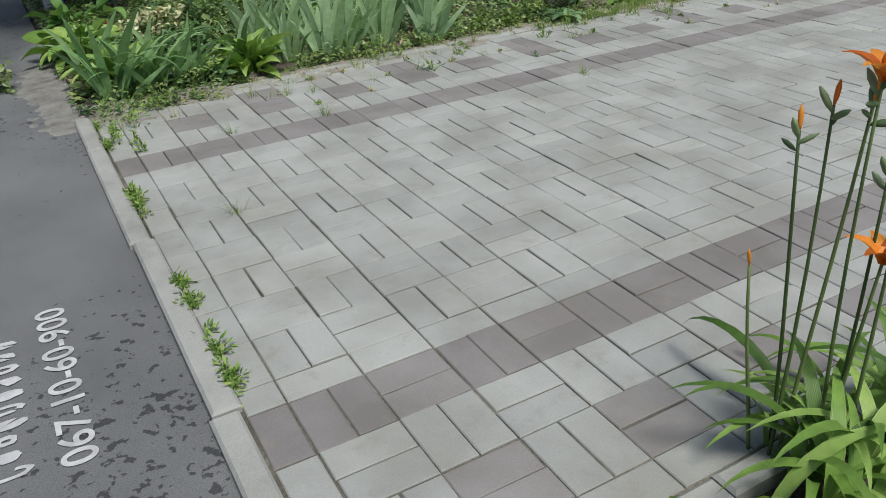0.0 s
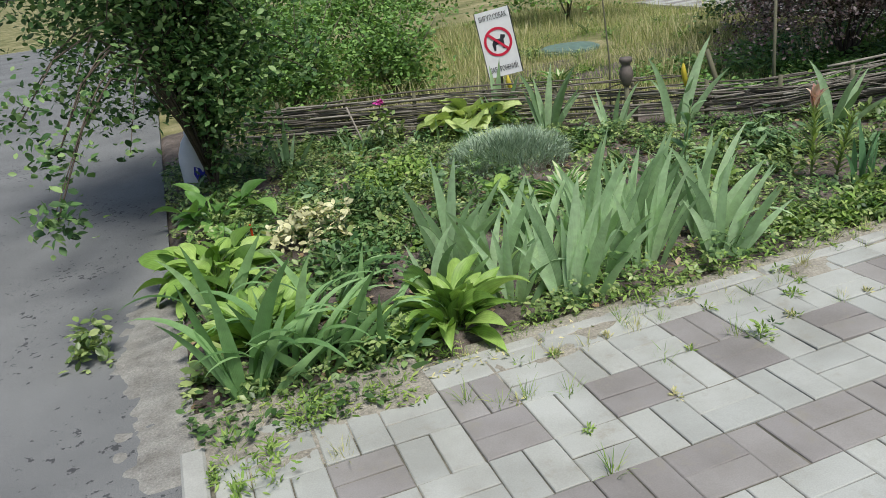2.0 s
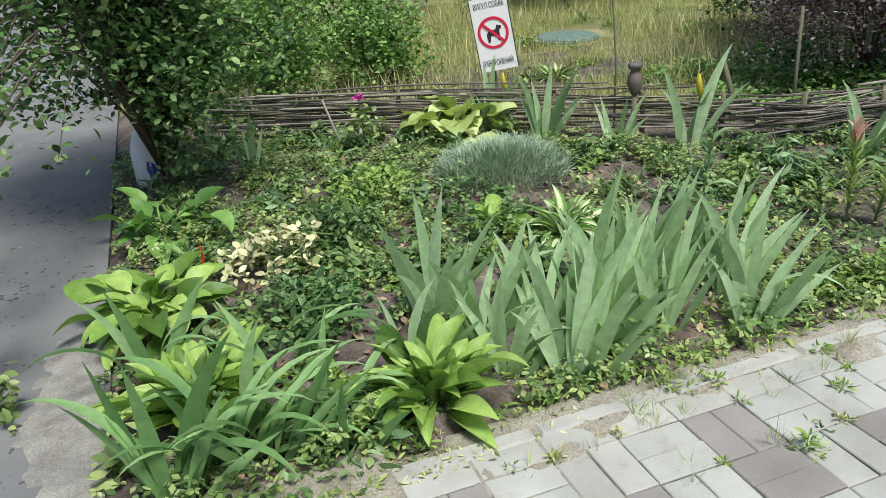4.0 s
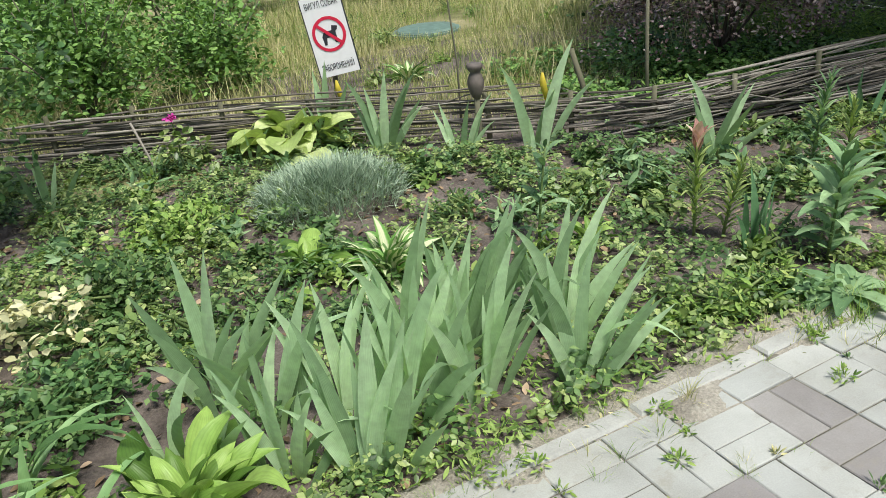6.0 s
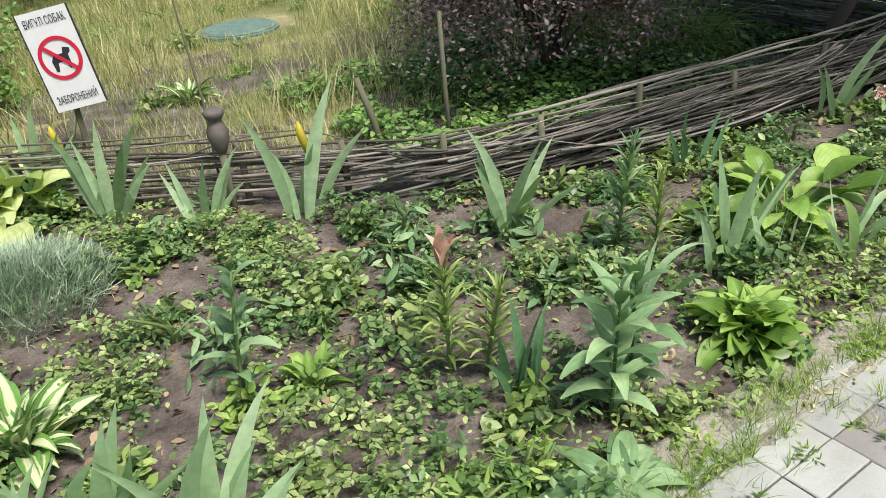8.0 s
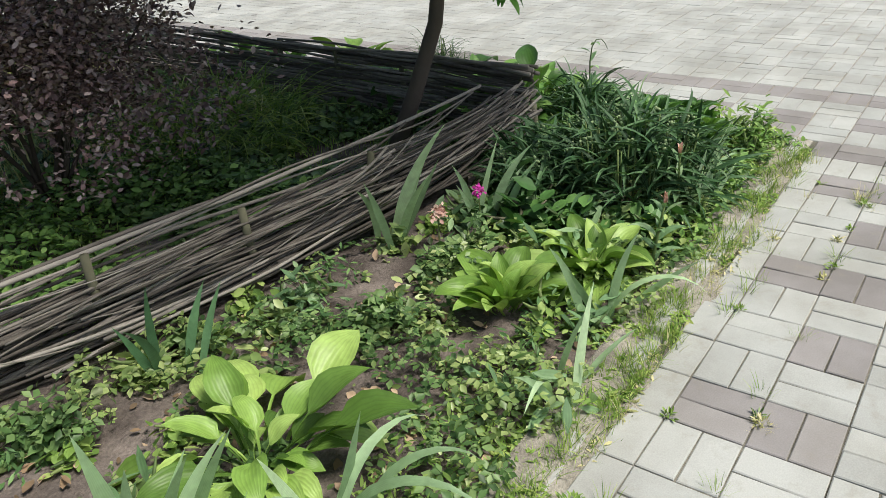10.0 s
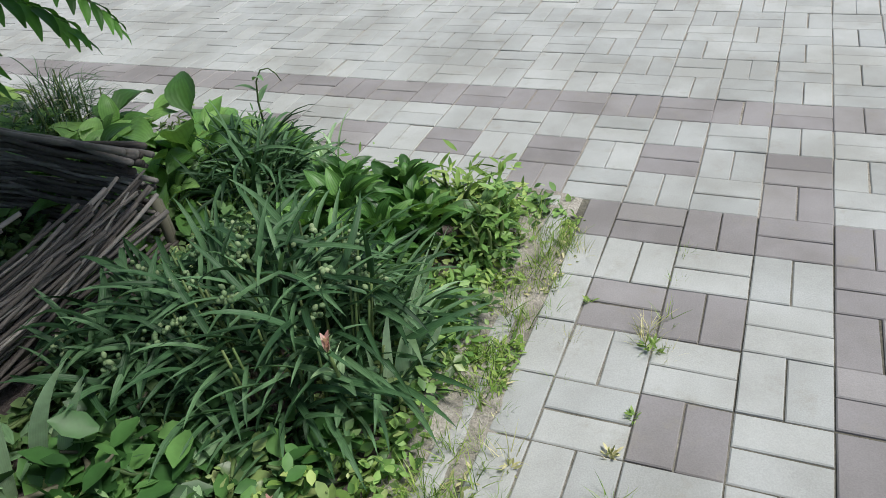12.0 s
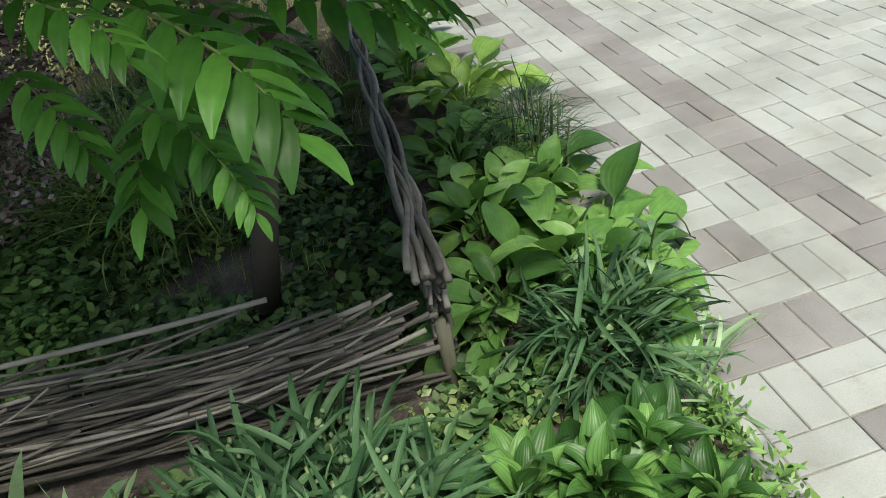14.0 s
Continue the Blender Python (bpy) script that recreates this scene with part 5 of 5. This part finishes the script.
# tree with feathered leaves
tree = empty("feather_leaf_tree", 6.14, 2.6, -0.03, label="young tree with long feathered leaves and dark trunk", category="tree")
trunk = [(0, 0, 0), (0.08, -0.12, 0.35), (0.16, -0.2, 0.65), (0.19, -0.23, 0.92), (0.1, -0.08, 1.3), (0.05, 0.05, 1.8), (0.0, 0.15, 2.4), (-0.05, 0.2, 3.0)]
part("trunk", mesh_of("trunk", *tube(trunk, [0.045, 0.038, 0.035, 0.034, 0.03, 0.026, 0.02, 0.012], 9), M_BARK, smooth=True), tree)
LEAFLET = strip(1, 0.33, lance, 1.2, 0.95, 4, False, 0.12, 0, 3)


def feather(length, pairs):
    """A stalk with paired leaflets; both as one template each."""
    stalk = [(length * s * math.cos(0.9 * s * 0.8), 0, -0.28 * length * s * s) for s in (0, 0.25, 0.5, 0.75, 1)]
    V, F, U = [], [], []
    for i in range(pairs * 2 + 1):
        s = 0.14 + 0.86 * (i // 2) / pairs
        side = -1 if i % 2 else 1
        x, z = length * s * math.cos(0.72 * s), -0.28 * length * s * s
        k = 0.165 * (1 - 0.45 * abs(s - 0.45)) * length / 0.5
        yaw = side * (1.15 - 0.4 * s) if i < pairs * 2 else 0
        m = Matrix.Translation((x, 0, z)) @ Matrix.Rotation(yaw, 4, "Z") @ Matrix.Rotation(rl.uniform(0.55, 0.85), 4, "Y") @ Matrix.Scale(k, 4)
        o = len(V)
        V += [tuple(m @ Vector(v)) for v in LEAFLET[0]]
        F += [tuple(q + o for q in f) for f in LEAFLET[1]]
        U += LEAFLET[2]
    return stalk, V, F, U


FEATHER = []
for ln, pr in ((0.5, 7), (0.42, 6), (0.55, 8)):
    st, V, F, U = feather(ln, pr)
    FEATHER.append((mesh_of("feather_leaf", V, F, L_TREE, U, True), mesh_of("stalk", *tube(st, [0.004, 0.0035, 0.003, 0.0025, 0.0015], 5), M_STEM, smooth=True)))


def hang_leaf(x, y, z, yaw, tilt, k, s=1.0):
    leaf = part("feather_leaf", FEATHER[k][0], tree, Matrix.Translation((x - 6.14, y - 2.6, z + 0.03)) @ Matrix.Rotation(yaw, 4, "Z") @ Matrix.Rotation(tilt, 4, "Y") @ Matrix.Scale(s, 4))
    part("stalk", FEATHER[k][1], leaf)


limbs = []
for k in range(9):
    a = k * 2.4
    z0 = 0.85 + 0.16 * k
    ln = 0.75 - 0.03 * k
    base = (0.13 - 0.015 * k, -0.13 + 0.03 * k, z0)
    pts = [(base[0] + math.cos(a) * ln * s, base[1] + math.sin(a) * ln * s, z0 + 0.35 * s) for s in (0, 0.33, 0.66, 1)]
    part("limb", mesh_of("limb", *tube(pts, [0.017, 0.013, 0.009, 0.005], 6), M_BARK, smooth=True), tree)
    for q in range(3 if k < 4 else 7):
        s = 0.3 + 0.7 * q / 8
        hang_leaf(6.14 + base[0] + math.cos(a) * ln * s, 2.6 + base[1] + math.sin(a) * ln * s, z0 + 0.35 * s, a + rl.uniform(-1.3, 1.3), rl.uniform(0.0, 0.6), rl.randrange(3), rl.uniform(0.8, 1.1))
# upper limbs out of view, added so their leaves shade the ground below
for k in range(30):
    a = k * 2.4 + 0.5
    z0 = 1.55 + 0.05 * k
    ln = 1.8 - 0.02 * k
    base = (0.06 - 0.004 * k, 0.02 + 0.007 * k, z0)
    way = (math.cos(a) * (0.62 if math.cos(a) > 0 else 1.0) - 0.15, math.sin(a) * (1.15 if math.sin(a) > 0 else 0.8))
    pts = [(base[0] + way[0] * ln * s, base[1] + way[1] * ln * s, z0 + 0.3 * s) for s in (0, 0.33, 0.66, 1)]
    part("limb", mesh_of("limb", *tube(pts, [0.02, 0.015, 0.01, 0.005], 6), M_BARK, smooth=True), tree)
    for q in range(13):
        s = 0.15 + 0.85 * q / 12
        hang_leaf(6.14 + base[0] + way[0] * ln * s, 2.6 + base[1] + way[1] * ln * s, z0 + 0.3 * s, a + rl.uniform(-1.4, 1.4), rl.uniform(-0.1, 0.5), rl.randrange(3), rl.uniform(0.9, 1.2))
def leaf_between(a, b, k):
    """A hanging feathered leaf from a to its tip at b."""
    a, b = Vector(a), Vector(b)
    d = b - a
    hang_leaf(*a, math.atan2(d.y, d.x), math.atan2(-d.z, math.hypot(d.x, d.y)) - 0.36, k, d.length / (0.8 * (0.5, 0.42, 0.55)[k]))


for a, b, k in (((6.19, 1.86, 1.16), (6.39, 1.63, 0.98), 0), ((6.38, 2.1, 1.06), (6.62, 1.95, 0.97), 1), ((6.24, 1.78, 0.96), (6.30, 1.68, 0.85), 1),
                ((6.08, 1.74, 1.22), (6.22, 1.62, 1.14), 1), ((5.96, 2.0, 1.07), (6.06, 1.87, 0.93), 0), ((6.2, 2.15, 0.95), (6.1, 1.9, 0.80), 2),
                ((6.28, 2.2, 1.05), (6.42, 1.95, 0.93), 0), ((5.95, 2.2, 1.1), (5.75, 2.05, 0.98), 1), ((6.15, 1.94, 0.97), (6.29, 1.80, 0.83), 2)):
    leaf_between(a, b, k)
# unseen leaf mass above the limbs, added to darken fence and bed
crown_v, crown_f, crown_u = feather(0.5, 8)[1:]
n = 1650
u = rng.normal(size=(n, 3))
u /= np.linalg.norm(u, axis=1)[:, None]
q = np.array((0.0, 0.05, 2.85)) + u * (rng.uniform(0.1, 1.0, n) ** 0.5)[:, None] * np.array((1.05, 1.55, 1.05))
q[:, 2] = np.maximum(q[:, 2], 1.75)
part("crown", scatter("crown", (crown_v, crown_f, crown_u), rot_mats(q, rng.uniform(0, 6.283, n), rng.normal(0.2, 0.3, n), rng.normal(0, 0.3, n), rng.uniform(0.9, 1.3, n)), L_TREE), tree)

# ---- spiderwort mass at the bed's end ----
def long_leaves(name, x, y, rx, ry, h, count, lmin, lmax, mat, label, width=0.05, category="garden plant", buds=0, stems=30, bend=1.3):
    ob = empty(name, x, y, -0.02, label=label, category=category)
    a = rng.uniform(0, 6.283, count)
    r = np.sqrt(rng.uniform(0, 1, count))
    p = np.stack([np.cos(a) * r * rx, np.sin(a) * r * ry, h * rng.uniform(0.0, 0.95, count) * (1 - 0.5 * r ** 2)], 1)
    for i, bd in enumerate((bend * 0.6, bend, bend * 1.5)):
        k = slice(i, None, 3)
        A = rot_mats(p[k], a[k] + rng.normal(0, 1.0, len(p[k])), rng.normal(0.85, 0.45, len(p[k])), rng.normal(0, 0.5, len(p[k])), rng.uniform(lmin, lmax, len(p[k])))
        part("foliage", scatter("foliage", strip(1, width, lambda s: (0.8 + 0.2 * s) * (1 - s ** 3), 0.2, bd, 6, False, 0.3), A, mat), ob)
    for k in range(stems):
        w, e = rl.uniform(0, 6.283), math.sqrt(rl.random())
        bx, by = math.cos(w) * rx * e, math.sin(w) * ry * e
        hh = h * rl.uniform(0.8, 1.15) * (1 - 0.35 * e)
        part("stem", mesh_of("stem", *tube([(bx * 0.8, by * 0.8, 0), (bx * 0.9, by * 0.9, hh * 0.5), (bx, by, hh)], [0.005, 0.004, 0.003], 5), M_STEM, smooth=True), ob)
        if k < buds:
            for q in range(9):
                m = Matrix.Translation((bx + rl.gauss(0, 0.014), by + rl.gauss(0, 0.014), hh + rl.gauss(0, 0.01))) @ Matrix.Rotation(rl.uniform(0, 6.28), 4, "Z") @ Matrix.Rotation(rl.uniform(0.3, 2.2), 4, "Y") @ Matrix.Scale(rl.uniform(0.012, 0.019), 4)
                part("bud", BUD_ROUND, ob, m)
    return ob


long_leaves("spiderwort", 6.26, 1.42, 0.27, 0.32, 0.40, 760, 0.13, 0.25, L_SPIDER, "dense spiderwort with long dark leaves and pale buds", buds=26, stems=60, width=0.088, bend=0.8)
long_leaves("spiderwort", 6.2, 1.8, 0.26, 0.15, 0.26, 380, 0.1, 0.22, L_SPIDER, "spiderwort with long leaves and pale buds", 0.12, buds=8, stems=10)
long_leaves("grass_clump", 6.97, 1.98, 0.14, 0.16, 0.24, 320, 0.14, 0.28, L_SPIDER, "clump of dark grassy leaves over the edging", 0.07, stems=8)
long_leaves("grass_clump", 7.18, 3.05, 0.16, 0.2, 0.32, 700, 0.1, 0.22, L_SPIDER, "wiry dark clump of thin stems and leaves", 0.025, stems=30)
long_leaves("day_lily", 7.12, 1.78, 0.05, 0.08, 0.1, 18, 0.2, 0.3, L_IRIS, "small tuft of arching green leaves", 0.06, stems=0)
long_leaves("tall_grass", 5.9, 3.6, 0.5, 0.5, 0.3, 700, 0.2, 0.4, L_GRASS, "tall soft green grass in the shade", 0.025, "grass", stems=10)

for x, y, mat in ((7.2, 2.05, L_SHRUB), (7.24, 2.45, L_WEED), (7.22, 2.2, L_FERN), (7.1, 2.3, L_WEED), (7.12, 2.75, L_SHRUB), (7.14, 3.0, L_COVER), (7.12, 3.35, L_WEED), (7.1, 2.5, L_COVER)):
    clump("edge_weeds", x, y, (0.1, 0.2, 0.2), 260, 0.035, mat, "loose light green weeds leaning over the edging", "weed", LEAF_N, stems=8, stem_mat=M_STEM)

# seed head over the side edging
sd = empty("seed_stalk", 7.13, 2.03, 0.0, label="withered dark bent seed stalk", category="garden plant")
part("stem", mesh_of("stem", *tube([(0, 0, -0.03), (0.005, 0, 0.15), (0.01, 0.005, 0.28), (0.02, 0.0, 0.35), (0.035, -0.015, 0.385), (0.055, -0.035, 0.385), (0.07, -0.05, 0.36), (0.078, -0.06, 0.33)], [0.004, 0.004, 0.0035, 0.003, 0.003, 0.0025, 0.002, 0.0015], 6), M_STEM, smooth=True), sd)
for k in range(6):
    part("withered_leaf", LANCE[k % 3], sd, sized(0.01, 0.0, 0.16 + 0.04 * k, k * 2.1, 0.2, 0.08))

# ---- day lilies of the near bed ----
dl = empty("day_lily", 0.9, -2.53, -0.02, label="orange day lily with tall stalks over strap leaves", category="garden plant")
STRAP = recolour(IRIS_ARCH, L_HOSTA)
for k in range(95):
    part("leaf", rl.choice(STRAP), dl, sized(rl.gauss(0.1, 0.17), rl.gauss(-0.02, 0.07), 0, rl.uniform(0, 6.283), rl.uniform(0, 0.5), rl.uniform(0.26, 0.46)))
for q, (bx, by, tx, ty, h) in enumerate(((-0.1, 0.1, -0.06, 0.14, 0.77), (-0.08, 0.12, -0.1, 0.16, 0.73), (-0.12, 0.14, -0.13, 0.19, 0.46), (0.0, 0.06, -0.03, 0.08, 0.82), (0.02, 0.05, 0.0, 0.03, 0.49), (-0.06, 0.1, -0.04, 0.09, 0.78), (0.03, 0.02, 0.02, 0.04, 0.74), (-0.02, 0.04, 0.02, 0.06, 0.66))):
    pts = [(bx + (tx - bx) * s + 0.012 * math.sin(3 * s + q), by + (ty - by) * s, h * s) for s in (0, 0.2, 0.4, 0.6, 0.8, 1)]
    stalk = part("stalk", mesh_of("stalk", *tube(pts, [0.0045, 0.0042, 0.004, 0.0036, 0.0033, 0.003], 6), M_STEM, smooth=True), dl)
    tx, ty, h = pts[-1]
    if q in (3, 4):
        for k in range(6):
            part("petal", PETAL_ORANGE, stalk, sized(tx, ty, h, k * 1.047, 0.1, 0.075 if k % 2 else 0.085))
    for k in range(4 if q not in (2, 4) else 1):
        part("bud", BUD_ORANGE if k == 0 else BUD_GREEN, stalk, Matrix.Translation((tx, ty, h - 0.012 * k)) @ Matrix.Rotation(k * 2.2 + q, 4, "Z") @ Matrix.Rotation(0.15 + 0.4 * k, 4, "Y") @ Matrix.Scale(rl.uniform(0.035, 0.06), 4))
hosta(0.46, -2.56, 0.16, 16, HOSTA_N, "low green leaves at the edge of the second bed")
hosta(1.5, -2.85, 0.3, 20, HOSTA_N, "green leaves of the second bed")

# ---- small flowers ----
mg = empty("magenta_flower", 5.66, 1.78, -0.02, label="single magenta carnation flower", category="flower")
part("stem", mesh_of("stem", *tube([(0, 0, 0), (0, 0, 0.2)], 0.003, 5), M_STEM), mg)
part("blossom", mass("blossom", (0, 0, 0.2), (0.022, 0.022, 0.018), 60, 0.016, L_MAGENTA, "", "", lo=-0.5), mg)
pk = empty("pink_flower", 1.34, 3.97, -0.02, label="small pink flower on a leafy stalk by the fence", category="flower")
part("stem", mesh_of("stem", *tube([(0, 0, 0), (0.01, 0, 0.2), (0, 0, 0.34)], 0.004, 5), M_STEM), pk)
part("blossom", mass("blossom", (0, 0, 0.34), (0.03, 0.03, 0.02), 60, 0.022, L_MAGENTA, "", "", lo=-0.4), pk)
part("foliage", mass("foliage", (0, 0, 0.18), (0.12, 0.1, 0.12), 90, 0.045, L_COVER, "", "", lo=-0.6, shell=0.2), pk)
pf = empty("faded_flower", 5.5, 1.86, -0.02, label="pale faded pink flower head", category="flower")
part("stem", mesh_of("stem", *tube([(0, 0, 0), (0, 0, 0.15)], 0.003, 5), M_STEM), pf)
part("blossom", mass("blossom", (0, 0, 0.15), (0.04, 0.035, 0.03), 80, 0.022, L_PINK, "", "", lo=-0.4), pf)

# ---- weeds in the joints ----
def weed(x, y, r, n, label, mat=L_WEED, up=0.5, size=0.035):
    ob = empty("weed", x, y, -0.004, label=label, category="weed", group="weeds in the paving joints")
    a = rng.uniform(0, 6.283, n)
    q = rng.uniform(0, 1, n)
    p = np.stack([np.cos(a) * r * q, np.sin(a) * r * q, up * r * rng.uniform(0, 1, n) * (1 - q * 0.6)], 1)
    part("foliage", scatter("foliage", LEAF_N, rot_mats(p, a + rng.normal(0, 0.5, n), rng.normal(-0.5, 0.6, n), rng.normal(0, 0.5, n), size * rng.uniform(0.6, 1.4, n)), mat), ob)
    return ob


def tuft(x, y, r, n, h, mat=L_GRASS):
    ob = empty("grass_tuft", x, y, -0.004, label="tuft of thin grass in a paving joint", category="weed", group="grass in the paving joints")
    a = rng.uniform(0, 6.283, n)
    q = rng.uniform(0, 1, n)
    p = np.stack([np.cos(a) * r * q, np.sin(a) * r * q, 0 * q], 1)
    part("foliage", scatter("foliage", BLADE, rot_mats(p, a, rng.normal(0.35, 0.3, n), rng.normal(0, 0.3, n), h * rng.uniform(0.5, 1.3, n)), mat), ob)
    return ob


for x, y, r in ((-0.09, -0.22, 0.05), (-0.09, -0.42, 0.04), (-0.09, -1.12, 0.05), (-0.08, -1.4, 0.05), (-0.08, -1.55, 0.04), (0.06, 0.6, 0.09), (-0.03, 0.7, 0.1), (0.2, 0.82, 0.1), (0.42, 0.86, 0.07),
                (1.52, 0.93, 0.1), (1.45, 0.95, 0.07), (1.6, 0.9, 0.05), (1.62, 0.55, 0.06), (2.0, 0.9, 0.04), (1.9, 0.72, 0.04), (4.42, 0.73, 0.03), (4.6, 0.86, 0.05), (4.5, 0.82, 0.04), (6.0, 0.6, 0.03),
                (6.55, 0.6, 0.04), (2.5, 0.72, 0.05), (2.6, 0.9, 0.06), (3.3, 0.8, 0.04), (3.5, 0.7, 0.04)):
    weed(x, y, r * 0.7, int(60 * r / 0.06), "small yellow-green weed in a paving joint", up=2.6 if r > 0.08 else 1.2, size=0.02)
for k in range(230):
    x = rl.uniform(-0.05, 7.0)
    y = rl.choice((0.8, 0.9, 0.9, 0.98, 0.98, 0.6)) + rl.gauss(0, 0.02)
    tuft(x, y, 0.035, rl.randrange(10, 34), rl.uniform(0.03, 0.075), rl.choice((L_GRASS, L_DRY, L_WEED)))
n = 4200
gx = np.repeat(rng.uniform(2.6, 7.05, 150), 28)
p = np.stack([gx + rng.normal(0, 0.025, n), 0.9 + 0.0088 * gx + np.repeat(rng.normal(0, 0.03, 150), 28) + rng.normal(0, 0.015, n), np.full(n, -0.004)], 1)
tagged(new("grass", scatter("grass", BLADE, rot_mats(p, rng.uniform(0, 6.283, n), rng.normal(0.35, 0.3, n), rng.normal(0, 0.3, n), rng.uniform(0.03, 0.1, n)), L_GRASS)), "uneven grass growing over the edging stones", "grass", kind="stuff")
for x, y in ((0.42, 0.22), (0.86, 0.2), (0.66, 0.7), (0.82, 0.62), (0.2, -0.6), (2.2, -0.05)):
    tuft(x, y, 0.03, 26, 0.07)
for k in range(44):
    i, j = rl.randrange(3, 34), rl.choice((2, 3, 3, 3, 4, 4))
    weed(i * 0.2 + rl.choice((0, 0.1)) + rl.gauss(0, 0.01), j * 0.2 + rl.gauss(0, 0.012), rl.uniform(0.01, 0.024), rl.randrange(12, 30), "small weed in a paving joint", rl.choice((L_WEED, L_GRASS, L_COVER_D, L_DRY)), up=1.2, size=0.018)
weed(1.62, 0.56, 0.012, 18, "upright weed seedling in a paving joint", up=11, size=0.026)
for x, y, r, up in ((-0.05, 0.42, 0.035, 4.0), (-0.04, 0.5, 0.03, 5.0), (0.02, 0.36, 0.03, 4.0), (0.03, 0.24, 0.03, 3.5), (-0.04, 0.6, 0.04, 3.0), (0.08, 0.72, 0.05, 2.5), (-0.09, -0.3, 0.04, 2.5), (-0.09, -1.0, 0.05, 1.2), (-0.09, -1.3, 0.045, 1.2)):
    weed(x, y, r * 0.6, 34, "upright yellow-green weed beside the kerb", up=up, size=0.024)
n = 800
gy = np.repeat(rng.choice((0.7, 0.55, 0.4, -0.2, -0.32, -1.0, -1.12, -1.42, -1.55), 40), 20)
p = np.stack([-0.095 + rng.normal(0, 0.008, n), gy + rng.normal(0, 0.03, n), np.full(n, -0.004) + rng.uniform(0, 0.03, n)], 1)
tagged(new("kerb_weeds", scatter("kerb_weeds", LEAF_N, rot_mats(p, rng.uniform(0, 6.283, n), rng.normal(-0.4, 0.5, n), rng.normal(0, 0.5, n), rng.uniform(0.012, 0.03, n)), L_WEED)), "yellow-green weeds in the gap along the kerb", "weed", kind="stuff")
st = empty("weed", 2.88, 1.0, 0.0, label="flat wilted weed with long leaves on the edging", category="weed")
for k in range(18):
    part("leaf", LANCE[k % 3], st, sized(0, 0, 0.01, k * 2.4, 0.5, rl.uniform(0.12, 0.22)))
clump("small_bush", -0.47, 1.72, (0.1, 0.1, 0.2), 200, 0.035, L_COVER, "small leafy shoot growing out of the asphalt", "weed")

# ---- pavers nearest to the walk ----
shapes = {}
for b in near:
    key = (round(b[1] - b[0], 2), b[4])
    if key not in shapes:
        v, f = box(-(b[1] - b[0]) / 2 + GAP, (b[1] - b[0]) / 2 - GAP, -(b[3] - b[2]) / 2 + GAP, (b[3] - b[2]) / 2 - GAP, -0.05, 0, 0.003)
        shapes[key] = mesh_of("paver", v, f, M_DARK if b[4] else M_LIGHT)
    part("paver", shapes[key], pavement, pose((b[0] + b[1]) / 2, (b[2] + b[3]) / 2, rp.gauss(0, 0.0015), rp.gauss(0, 0.5), rp.gauss(0, 0.5), rp.gauss(0, 0.4)))
